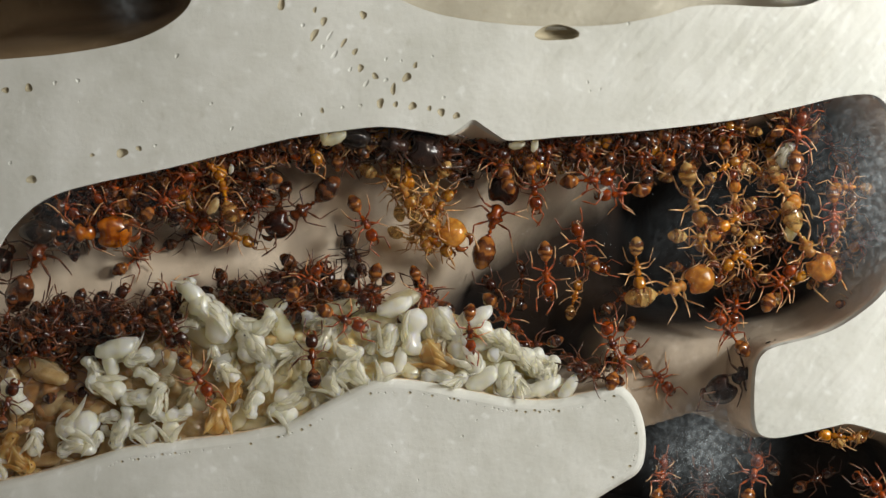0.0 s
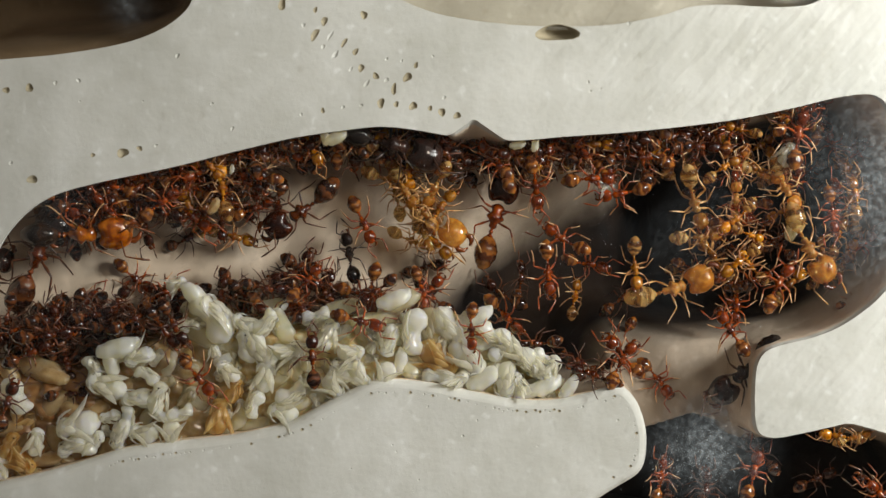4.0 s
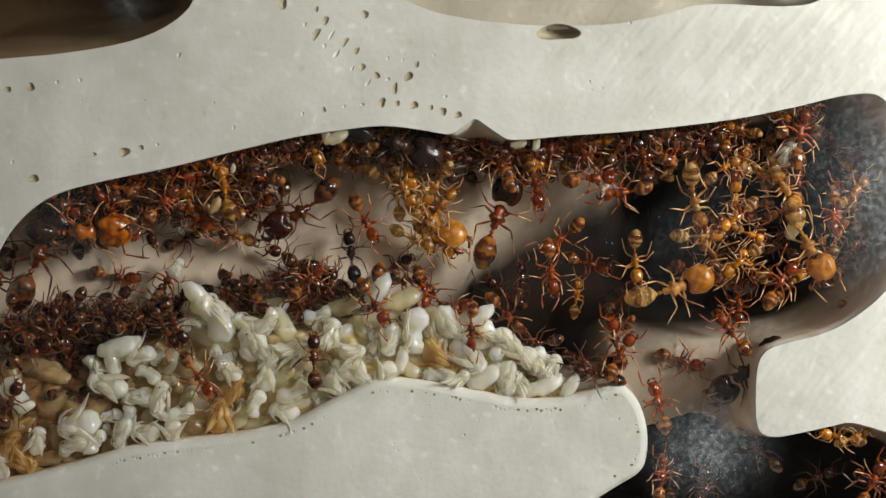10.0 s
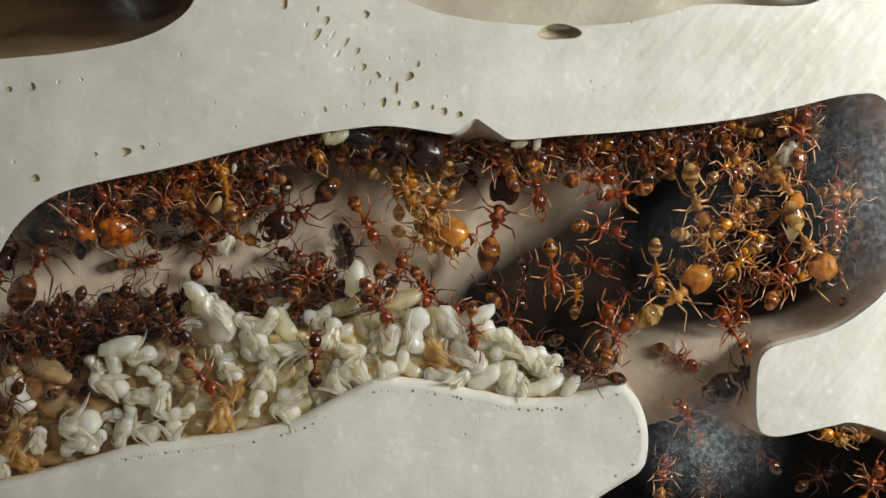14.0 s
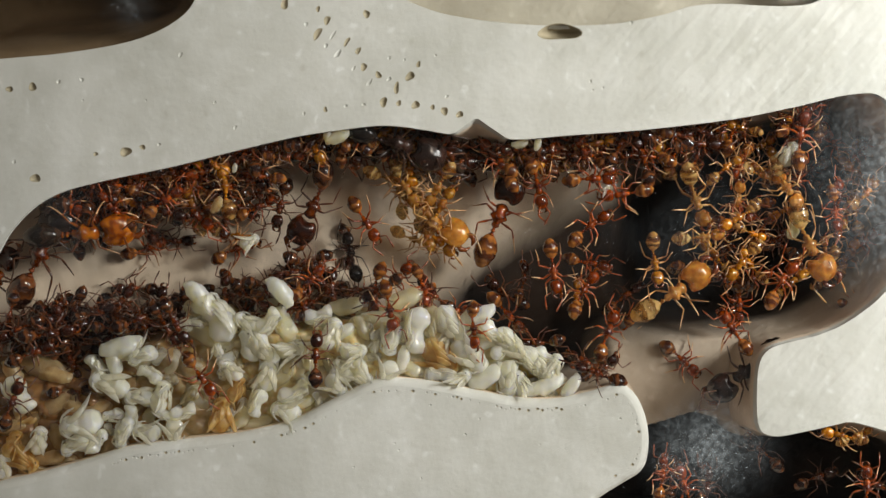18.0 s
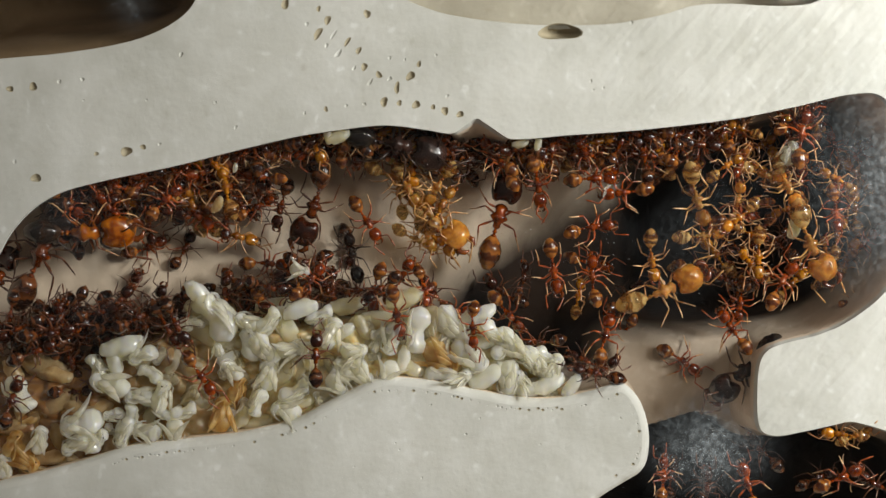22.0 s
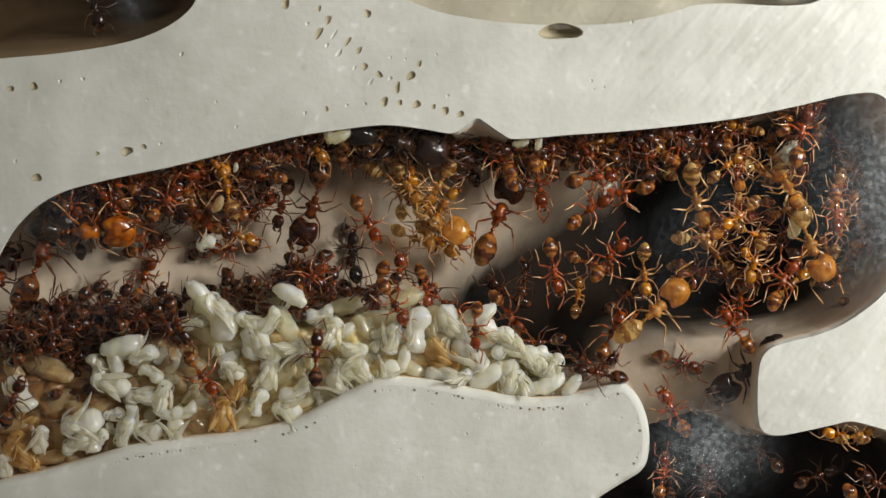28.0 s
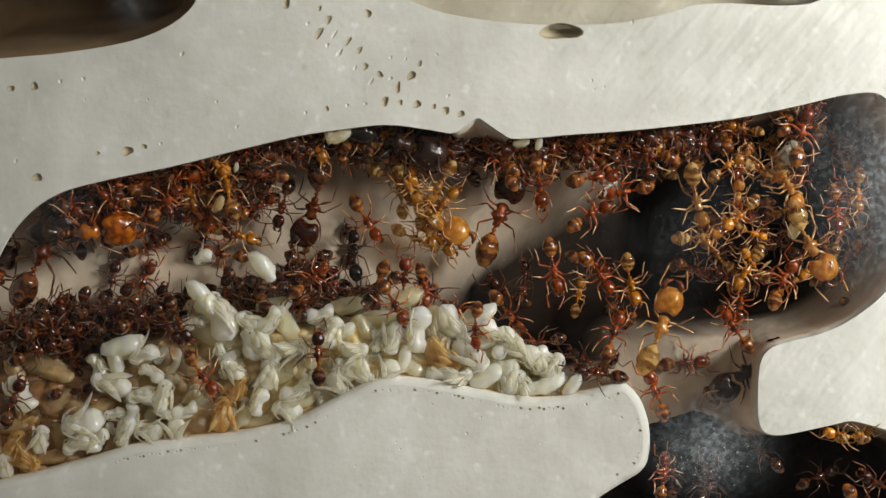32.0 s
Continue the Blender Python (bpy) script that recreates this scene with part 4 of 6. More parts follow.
brood('splayed', -5.60, -6.80, 0.75, 180, 0.88, 0)
brood('splayed', -5.89, -7.43, 0.70, -50, 0.95, 10)
brood('bent', -2.93, -4.92, 0.80, -100, 1.09, 30)
brood('splayed', -3.16, -6.79, 0.65, -115, 0.99, 0)
brood('larva', -2.26, -6.01, 0.75, 80, 0.79, 0)
brood('cream', -1.96, -6.54, 0.90, -30, 0.89, 0)
brood('pupa', -1.56, -4.46, 0.90, -95, 1.57, 80)
brood('cream', -2.19, -2.83, 1.50, 20, 1.19, 0)
brood('pupa', 0.32, -4.13, 0.82, -45, 1.42, 30)
brood('larva', 0.96, -4.10, 0.75, 60, 0.82, 0)
brood('yellow', -0.56, -4.28, 1.20, -80, 1.40, 40)
brood('amber', -0.20, -5.85, 0.95, -35, 1.50, 30)
brood('pupa', -0.26, -6.89, 0.75, 170, 1.15, 80)
brood('splayed', 0.59, -7.04, 0.70, 20, 1.02, 40)
brood('bent', 1.26, -5.83, 0.80, -42, 1.39, 10)
brood('larva', 2.23, -6.98, 0.70, 30, 1.18, 0)
brood('larva', 1.85, -3.66, 0.60, 25, 1.00, 0)
brood('pupa', 2.55, -4.55, 0.75, -30, 1.10, 60)
brood('bent', 3.35, -4.98, 0.75, -45, 1.00, 30)
brood('pupa', 2.96, -5.34, 0.75, 60, 0.95, 90)
brood('larva', 2.30, -5.06, 1.00, 20, 0.90, 0)
brood('bent', 3.90, -5.53, 0.75, -40, 1.05, 10)
brood('bent', 4.66, -6.07, 0.75, -60, 1.02, 60)
brood('pupa', 5.20, -6.55, 0.70, -50, 0.95, 20)
brood('bent', 5.75, -6.37, 0.75, 60, 0.88, 20)
brood('pupa', 5.37, -5.84, 0.90, -30, 0.85, 60)
brood('pupa', 3.32, -7.04, 0.75, -90, 1.25, 20)
brood('cream', 2.86, -6.17, 1.20, 30, 1.08, 0)
brood('splayed', 3.96, -7.35, 0.80, 100, 0.99, 60)
brood('larva', 4.72, -7.65, 0.75, 15, 0.89, 0)
brood('larva', 5.50, -7.39, 0.65, 25, 1.03, 0)
brood('larva', 6.77, -7.46, 0.65, 55, 0.82, 0)
brood('cream', 1.79, -4.96, 1.30, 40, 1.01, 0)
brood('cream', 2.62, -5.82, 1.30, 0, 1.01, 0)
brood('cream', -4.04, -5.54, 1.60, 60, 1.19, 0)
brood('cream', -3.64, -4.00, 1.70, 0, 1.19, 0)
brood('cream', -1.27, -6.43, 1.30, -40, 1.04, 0)
brood('cream', 1.03, -7.65, 1.30, -5, 1.08, 0)
brood('cream', -4.47, -7.64, 1.20, -20, 0.83, 0)
brood('cream', -7.84, -8.42, 1.30, 20, 0.90, 0)
brood('cream', -16.46, -6.14, 1.50, 60, 1.08, 0)
brood('dusky', -20.20, -7.70, 1.70, 30, 1.09, 0)
brood('dusky', -19.07, -8.75, 1.50, 10, 1.08, 0)
brood('dusky', -21.09, -8.45, 1.60, 40, 1.21, 60)
brood('amber', -20.91, -7.73, 2.00, 20, 1.04, 40)
brood('amber', -13.63, -6.18, 1.90, -50, 1.08, 60)
brood('yellow', -13.85, -7.98, 1.50, 60, 0.96, 30)
brood('larva', -5.55, -4.59, 1.30, 30, 0.79, 0)
brood('pupa', -6.98, -3.70, 1.80, 20, 1.03, 60)
brood('cream', -5.47, -3.26, 2.20, 10, 1.09, 0)
brood('cream', -9.50, -3.26, 2.20, 10, 1.09, 0)
brood('cream', -14.97, -6.47, 1.70, 60, 1.01, 0)
brood('dusky', -22.39, -9.25, 1.80, 60, 1.02, 0)
brood('amber', -22.54, -9.40, 1.80, 40, 1.03, 30)

brood('splayed', 8.68, 3.30, 1.20, 30, 0.75, -23)
brood('bent', 18.44, 5.02, 0.80, 60, 0.90, -54)
brood('cream', 18.92, 1.20, 1.20, 75, 0.85, 19)
# the second layer, half hidden between the front ones
LAYER = random.Random(8)
for k in range(150):
    x, z = LAYER.uniform(-25.5, 6.5), LAYER.uniform(-13, -3)
    if inside((x, z), PILE) and inside((x, z + 0.5), PILE):
        brood(LAYER.choice(("cream", "cream", "yellow", "cream", "yellow")) if x > -17.5 + LAYER.uniform(-1.5, 2.5) else "dusky", x, z, LAYER.uniform(1.25, 1.6), LAYER.uniform(0, 360), LAYER.uniform(0.75, 1.0), LAYER.uniform(-90, 90))
# small ones tucked into the gaps of the front
for k in range(150):
    x, z = LAYER.uniform(-21.5, 6.3), LAYER.uniform(-12.5, -3)
    if inside((x, z + 0.45), PILE) and inside((x, z - 0.55), PILE) and LAYER.random() < 0.45 + 0.5 * step(-16, -4, x):
        brood(LAYER.choice(("splayed", "bent", "pupa", "splayed", "larva")), x, z, LAYER.uniform(0.95, 1.4), LAYER.uniform(0, 360), LAYER.uniform(0.50, 0.78), LAYER.uniform(-60, 60))
carried_larva = brood('larva', -2.56, -3.17, 1.00, 20, 1.08, 0, 0)
carried_scrap = brood('splayed', -13.92, -1.96, 1.40, 30, 0.72, 0, 0)

# ---- the ants ----
ant(2.90, 1.76, 70, 1.08, 'red', 'soldier', d=3.20)
ant(-0.60, 1.76, -42, 0.98, 'pale', 'soldier', d=3.00)
ant(-19.60, 1.15, 2, 1.18, 'orange', 'soldier', d=2.00, lean=25)
ant(-22.25, -0.28, 68, 1.30, 'dark', 'soldier', d=3.00)
ant(-24.99, -1.87, 70, 0.90, 'dark', 'soldier', d=3.60)
ant(19.52, 0.10, -64, 0.95, 'pale', 'soldier', side="pane")
ant(13.20, 2.45, -74, 1.25, 'pale', side="pane", lean=25)
ant(14.97, 4.35, 35, 0.80, 'amber', side="pane")
ant(18.99, 6.07, 82, 1.15, 'red', side="pane")
ant(17.37, 4.17, -20, 1.00, 'pale', d=1.50, lean=40)
ant(18.36, 3.24, -60, 1.10, 'pale', d=1.20)
ant(18.64, 4.37, 40, 1.00, 'amber', d=2.20, lean=-40)
ant(15.58, 1.60, 215, 0.95, 'amber', side="pane")
ant(20.77, 1.84, -90, 0.90, 'red', side="pane")
ant(23.23, 5.35, 40, 0.80, 'red', d=4.50)
ant(22.22, 5.80, 110, 0.80, 'red', d=5.00)
ant(21.60, 2.75, 85, 0.90, 'red', d=3.00, lean=15)
ant(22.90, 2.15, 96, 0.90, 'amber', d=3.40, lean=-20)
ant(21.90, 0.75, 70, 0.85, 'amber', d=3.60, lean=10)
ant(23.65, 0.20, 40, 0.85, 'red', d=4.40, lean=-15)
ant(23.10, 4.10, 130, 0.85, 'amber', d=4.20, lean=20)
ant(13.70, 0.63, 5, 1.00, 'pale', side="pane")
ant(17.93, -1.78, 60, 1.05, 'red', side="pane")
ant(22.76, -0.43, 60, 0.90, 'amber', d=4.50)
ant(22.16, -1.54, 30, 0.90, 'amber', d=5.50)
ant(15.47, -4.42, 125, 1.00, 'red', d=1.50)
ant(16.25, -6.77, -140, 1.00, 'black', 'soldier', d=2.2)
ant(-7.05, -5.75, 90, 1.00, 'dark', d=0.25, lean=20)
ant(4.94, 3.35, -82, 1.05, 'red', d=1.50)
ant(7.97, 3.76, 5, 1.00, 'red', d=1.20)
ant(9.50, 2.93, 188, 1.00, 'red', d=1.20)
ant(-4.33, 1.43, -60, 1.00, 'red', d=2.50)
ant(-2.25, 3.78, -70, 1.10, 'pale', d=2.60)
ant(-1.53, 2.68, -50, 1.00, 'pale', d=2.60)
ant(-2.65, 3.02, 100, 0.90, 'pale', d=3.20)
ant(-1.71, 0.51, -20, 0.90, 'pale', d=3.40)
ant(-0.44, 5.18, 10, 1.30, 'black', d=2.60)
ant(0.50, 5.07, 200, 1.20, 'black', d=3.20)
ant(1.54, -4.35, -85, 0.90, 'red', d=0.50, lean=15)
ant(-23.45, -4.88, 150, 1.00, 'dark', d=1.50)
ant(-22.39, -5.23, 10, 1.00, 'dark', d=2.00)
ant(-20.54, -4.61, 30, 1.00, 'dark', d=2.00)
ant(21.20, -10.08, 170, 0.90, 'amber', d=1.00)
ant(21.99, -9.93, 20, 0.75, 'pale', d=0.80, lean=40)
ant(11.80, -12.20, 85, 0.90, 'red', side="pane", lean=40)
ant(13.77, -12.89, 95, 0.95, 'dark', side="pane", lean=-30)
ant(13.17, -13.43, 85, 0.90, 'dark', d=7.00)
ant(15.37, -13.96, 80, 0.90, 'dark', d=8.00)
ant(17.71, -11.44, 140, 0.95, 'dark', d=4.00)
ant(23.71, -13.06, 150, 1.00, 'dark', d=2.50)
ant(21.36, -13.15, 20, 0.90, 'dark', d=5.50)
ant(-9.06, 2.18, -100, 1.02, 'dark', d=3.40, lean=20, pitch=-5)
ant(-5.13, -0.35, 95, 1.02, 'black', d=3.60, lean=-18, pitch=9)
ant(-11.67, 0.51, -20, 1.02, 'amber', d=3.50, lean=-26, pitch=0)
ant(-2.13, 3.27, -60, 1.02, 'pale', d=1.90, lean=4, pitch=3)
ant(-1.12, 1.83, -50, 1.02, 'pale', d=2.30, lean=-24, pitch=3)
ant(-1.91, 4.35, -80, 1.02, 'amber', d=1.80, lean=0, pitch=10)
ant(-0.68, 3.43, -120, 1.02, 'pale', d=2.00, lean=-33, pitch=13)
ant(-1.31, 0.91, -70, 1.02, 'pale', d=2.60, lean=-22, pitch=9)
ant(-0.50, 0.41, -40, 1.02, 'amber', d=2.80, lean=0, pitch=10)
ant(-2.92, 3.70, -10, 1.02, 'pale', d=2.40, lean=-22, pitch=-5)
ant(-0.06, 2.13, 60, 1.02, 'amber', d=2.00, lean=-28, pitch=8)
ant(-13.78, 1.76, -40, 1.02, 'red', d=3.00, lean=2, pitch=-8)
ant(-21.35, 1.33, 339, 1.06, 'amber', d=3.81, lean=-47, pitch=-1)
ant(-20.36, 1.60, 40, 0.99, 'dark', d=2.12, lean=4, pitch=3)
ant(-20.44, 2.45, 65, 1.09, 'dark', d=2.47, lean=26, pitch=-21)
ant(-19.74, 2.15, 0, 1.09, 'dark', d=2.02, lean=-28, pitch=24)
ant(-19.30, 2.56, 194, 1.04, 'dark', d=2.01, lean=44, pitch=9)
ant(-19.44, 1.54, 7, 0.98, 'dark', d=3.84, lean=-23, pitch=-8)
ant(-18.70, 2.18, 244, 0.96, 'red', d=2.27, lean=31, pitch=0)
ant(-18.95, 2.47, 63, 0.94, 'amber', d=3.85, lean=44, pitch=-7)
ant(-17.93, 2.34, 131, 1.02, 'red', d=1.52, lean=-45, pitch=-15)
ant(-17.62, 3.16, 334, 1.11, 'dark', d=2.36, lean=-14, pitch=1)
ant(-17.30, 3.38, 281, 0.97, 'amber', d=2.24, lean=-6, pitch=23)
ant(-17.55, 2.70, 330, 0.96, 'dark', d=3.81, lean=4, pitch=-9)
ant(-16.76, 3.37, 225, 1.05, 'dark', d=2.27, lean=-1, pitch=11)
ant(-16.52, 2.61, 11, 1.06, 'red', d=2.36, lean=-24, pitch=7)
ant(-16.44, 1.99, 11, 1.00, 'amber', d=3.60, lean=-36, pitch=11)
ant(-15.40, 2.74, 38, 0.98, 'red', d=1.87, lean=34, pitch=-10)
ant(-15.41, 2.10, 351, 0.99, 'dark', d=2.72, lean=22, pitch=-1)
ant(-15.14, 3.32, 40, 1.08, 'dark', d=2.83, lean=-32, pitch=21)
ant(-14.77, 3.94, 98, 1.07, 'red', d=3.67, lean=-13, pitch=14)
ant(-14.28, 2.98, 12, 0.95, 'amber', d=2.90, lean=16, pitch=16)
ant(-14.15, 2.48, 105, 1.11, 'amber', d=3.12, lean=8, pitch=-24)
ant(-13.62, 3.99, 98, 0.95, 'amber', d=2.75, lean=17, pitch=-7)
ant(-13.55, 3.92, 126, 1.08, 'red', d=3.67, lean=18, pitch=23)
ant(-12.71, 3.67, 352, 0.93, 'red', d=2.41, lean=35, pitch=-10)
ant(-12.77, 3.41, 61, 1.07, 'red', d=2.95, lean=16, pitch=-3)
ant(-12.04, 3.30, 97, 1.12, 'amber', d=1.99, lean=8, pitch=6)
ant(-11.97, 3.41, 227, 0.89, 'dark', d=2.68, lean=-27, pitch=-22)
ant(-11.61, 4.34, 173, 1.01, 'dark', d=2.54, lean=-14, pitch=8)
ant(-11.28, 4.64, 325, 0.88, 'amber', d=2.51, lean=-22, pitch=-4)
ant(-10.87, 3.50, 347, 1.01, 'dark', d=2.25, lean=-20, pitch=0)
ant(-10.42, 4.77, 294, 0.98, 'dark', d=3.53, lean=14, pitch=-6)
ant(-10.09, 4.09, 171, 0.93, 'red', d=1.83, lean=-40, pitch=16)
ant(-9.56, 5.13, 203, 1.03, 'dark', d=1.85, lean=12, pitch=19)
ant(-9.51, 5.27, 177, 1.00, 'dark', d=3.27, lean=-11, pitch=17)
ant(-9.14, 5.18, 353, 1.00, 'amber', d=2.54, lean=-18, pitch=24)
ant(-8.84, 5.58, 8, 1.04, 'red', d=3.90, lean=-25, pitch=-23)
ant(-8.60, 5.57, 191, 0.95, 'red', d=3.84, lean=28, pitch=-12)
ant(-8.06, 5.69, 105, 1.03, 'dark', d=2.69, lean=14, pitch=5)
ant(-7.50, 5.76, 108, 1.01, 'dark', d=2.34, lean=-20, pitch=1)
ant(-7.16, 5.58, 292, 0.91, 'amber', d=1.51, lean=5, pitch=9)
ant(-7.04, 5.52, 5, 1.07, 'dark', d=2.57, lean=7, pitch=10)
ant(-6.58, 5.78, 171, 1.04, 'red', d=3.30, lean=39, pitch=-1)
ant(-6.08, 5.85, 250, 0.98, 'dark', d=2.22, lean=28, pitch=20)
ant(-6.00, 5.83, 319, 1.11, 'red', d=2.84, lean=-7, pitch=2)
ant(-5.70, 5.75, 295, 1.07, 'dark', d=3.16, lean=-47, pitch=11)
ant(-4.92, 5.56, 175, 0.91, 'amber', d=1.81, lean=11, pitch=16)
ant(-4.88, 5.64, 254, 0.99, 'dark', d=1.96, lean=-31, pitch=15)
ant(-4.53, 6.04, 38, 0.97, 'red', d=1.68, lean=-44, pitch=3)
ant(-4.04, 5.86, 3, 0.90, 'dark', d=3.21, lean=-1, pitch=-7)
ant(-3.71, 5.84, 251, 0.92, 'dark', d=3.08, lean=0, pitch=20)
ant(-3.41, 6.05, 22, 0.94, 'dark', d=3.58, lean=-21, pitch=23)
ant(-2.95, 5.87, 265, 0.92, 'red', d=3.28, lean=15, pitch=-20)
ant(-2.61, 6.24, 182, 0.99, 'dark', d=2.47, lean=-3, pitch=23)
ant(-2.44, 5.91, 261, 0.89, 'red', d=1.88, lean=45, pitch=9)
ant(-2.09, 6.22, 176, 0.93, 'amber', d=3.25, lean=-12, pitch=16)
ant(-1.67, 5.57, 125, 0.97, 'amber', d=1.84, lean=33, pitch=7)
ant(-1.16, 5.88, 186, 1.02, 'dark', d=2.93, lean=24, pitch=-5)
ant(-1.07, 6.18, 70, 1.00, 'dark', d=3.84, lean=16, pitch=-7)
ant(-0.59, 5.84, 331, 0.96, 'red', d=2.65, lean=-30, pitch=7)
ant(-0.36, 5.44, 54, 0.94, 'red', d=2.19, lean=-33, pitch=-10)
ant(0.05, 5.04, 123, 1.06, 'dark', d=2.29, lean=-44, pitch=-23)
ant(0.74, 5.17, 206, 1.04, 'dark', d=3.04, lean=41, pitch=10)
ant(1.28, 5.16, 101, 1.06, 'dark', d=3.29, lean=-33, pitch=-12)
ant(1.98, 5.08, 197, 1.12, 'dark', d=2.80, lean=-14, pitch=-20)
ant(2.76, 5.16, 160, 1.03, 'red', d=3.69, lean=45, pitch=-15)
ant(3.02, 4.69, 191, 0.90, 'dark', d=2.28, lean=-39, pitch=2)
ant(3.48, 4.72, 77, 0.88, 'amber', d=2.85, lean=-1, pitch=3)
ant(3.63, 4.31, 328, 0.95, 'dark', d=2.62, lean=32, pitch=-13)
ant(3.88, 5.22, 280, 0.94, 'dark', d=2.51, lean=-36, pitch=1)
ant(4.34, 4.79, 348, 1.04, 'amber', d=2.19, lean=0, pitch=-12)
ant(4.86, 4.79, 318, 0.90, 'red', d=3.42, lean=-12, pitch=13)
ant(4.97, 5.41, 206, 0.99, 'red', d=3.54, lean=15, pitch=22)
ant(5.54, 4.92, 38, 1.07, 'red', d=2.90, lean=-17, pitch=-9)
ant(5.73, 5.21, 102, 0.90, 'red', d=3.41, lean=5, pitch=-23)
ant(6.09, 5.70, 156, 0.94, 'red', d=3.88, lean=-48, pitch=1)
ant(6.45, 5.62, 4, 1.02, 'red', d=3.57, lean=22, pitch=-20)
ant(6.95, 5.69, 160, 1.11, 'red', d=3.49, lean=-38, pitch=-9)
ant(7.41, 5.36, 61, 0.89, 'amber', d=3.17, lean=-33, pitch=-1)
ant(7.44, 5.78, 293, 0.98, 'red', d=1.63, lean=47, pitch=-23)
ant(7.88, 5.30, 141, 0.93, 'red', d=2.19, lean=-29, pitch=3)
ant(8.32, 5.11, 131, 1.07, 'red', d=3.54, lean=16, pitch=20)
ant(8.47, 5.36, 51, 1.08, 'red', d=2.73, lean=-46, pitch=-16)
ant(8.83, 5.12, 286, 1.06, 'red', d=2.69, lean=-2, pitch=1)
ant(9.23, 5.78, 37, 1.03, 'dark', d=3.05, lean=31, pitch=-23)
ant(9.82, 5.36, 180, 1.01, 'amber', d=3.23, lean=-5, pitch=14)
ant(10.02, 4.94, 193, 1.07, 'dark', d=2.41, lean=9, pitch=8)
ant(10.45, 5.78, 9, 1.07, 'dark', d=3.03, lean=36, pitch=22)
ant(10.55, 4.91, 98, 1.05, 'dark', d=1.68, lean=25, pitch=8)
ant(11.11, 5.06, 173, 0.90, 'red', d=1.80, lean=-15, pitch=14)
ant(11.44, 5.07, 136, 1.06, 'amber', d=2.82, lean=-29, pitch=8)
ant(11.66, 5.80, 89, 0.90, 'red', d=2.23, lean=29, pitch=14)
ant(11.89, 5.09, 227, 1.06, 'dark', d=2.06, lean=-43, pitch=3)
ant(12.65, 5.29, 150, 0.98, 'amber', d=2.82, lean=40, pitch=-9)
ant(12.61, 5.54, 67, 0.89, 'red', d=1.79, lean=6, pitch=5)
ant(13.22, 6.19, 232, 1.05, 'dark', d=3.32, lean=-43, pitch=0)
ant(13.63, 5.30, 68, 0.99, 'red', d=2.46, lean=40, pitch=19)
ant(13.77, 5.47, 0, 1.04, 'dark', d=1.78, lean=-16, pitch=-6)
ant(-13.09, 2.31, 158, 0.86, 'dark', d=3.78, lean=33)
ant(-10.56, 2.82, 347, 0.82, 'dark', d=3.97, lean=-24)
ant(-18.54, 1.97, 320, 1.00, 'dark', d=2.94, lean=35)
ant(-16.91, 2.77, 352, 0.99, 'dark', d=3.73, lean=0)
ant(-10.46, 2.07, 25, 0.95, 'red', d=3.78, lean=-38)
ant(-12.34, 1.45, 270, 0.84, 'dark', d=3.19, lean=-16)
ant(-16.37, 1.21, 284, 0.92, 'dark', d=3.23, lean=35)
ant(-22.14, 0.66, 79, 1.00, 'dark', d=3.70, lean=-34)
ant(-19.53, 2.02, 171, 1.00, 'red', d=4.02, lean=28)
ant(-19.62, 1.06, 46, 0.82, 'dark', d=3.15, lean=-38)
ant(-19.86, 1.09, 137, 0.90, 'dark', d=4.25, lean=-24)
ant(-12.61, 3.82, 186, 0.99, 'red', d=4.22, lean=14)
ant(-16.44, 2.79, 141, 0.96, 'dark', d=4.05, lean=35)
ant(-14.41, 1.89, 211, 0.84, 'dark', d=3.89, lean=-6)
ant(-11.66, 2.10, 329, 0.88, 'dark', d=4.11, lean=-28)
ant(-12.72, 2.72, 349, 1.00, 'dark', d=3.21, lean=-24)
ant(-21.20, 0.92, 0, 0.93, 'dark', d=3.86, lean=-33)
ant(-13.79, 3.30, 147, 0.83, 'red', d=2.53, lean=26)
ant(-10.54, 2.90, 49, 0.85, 'dark', d=4.19, lean=-37)
ant(-20.38, 0.91, 96, 0.95, 'dark', d=3.10, lean=-22)
ant(-20.51, 2.38, 321, 0.94, 'red', d=1.58, lean=11, pitch=-4)
ant(-19.94, 2.92, 209, 1.04, 'dark', d=2.18, lean=-28, pitch=-17)
ant(-19.30, 3.08, 85, 0.97, 'dark', d=1.51, lean=21, pitch=-2)
ant(-18.27, 3.17, 285, 0.81, 'dark', d=1.53, lean=-9, pitch=-5)
ant(-18.01, 3.50, 162, 0.96, 'red', d=1.90, lean=-17, pitch=2)
ant(-16.93, 3.66, 136, 1.01, 'dark', d=1.95, lean=-35, pitch=-10)
ant(-16.24, 4.03, 184, 1.00, 'red', d=2.08, lean=-28, pitch=-5)
ant(-15.61, 3.81, 74, 0.91, 'dark', d=2.02, lean=-30, pitch=13)
ant(-15.00, 4.10, 293, 0.92, 'dark', d=2.02, lean=-19, pitch=11)
ant(-14.10, 4.28, 226, 0.86, 'red', d=1.91, lean=30, pitch=14)
ant(-13.25, 4.34, 203, 1.03, 'red', d=1.89, lean=-39, pitch=-16)
ant(-12.51, 4.56, 313, 0.81, 'amber', d=1.58, lean=17, pitch=4)
ant(-12.03, 4.93, 341, 0.83, 'dark', d=2.00, lean=7, pitch=-16)
ant(-11.29, 5.08, 188, 0.94, 'dark', d=2.17, lean=14, pitch=-8)
ant(-10.76, 5.16, 163, 0.87, 'red', d=1.86, lean=32, pitch=-1)
ant(-10.23, 5.34, 94, 1.04, 'dark', d=1.82, lean=-27, pitch=17)
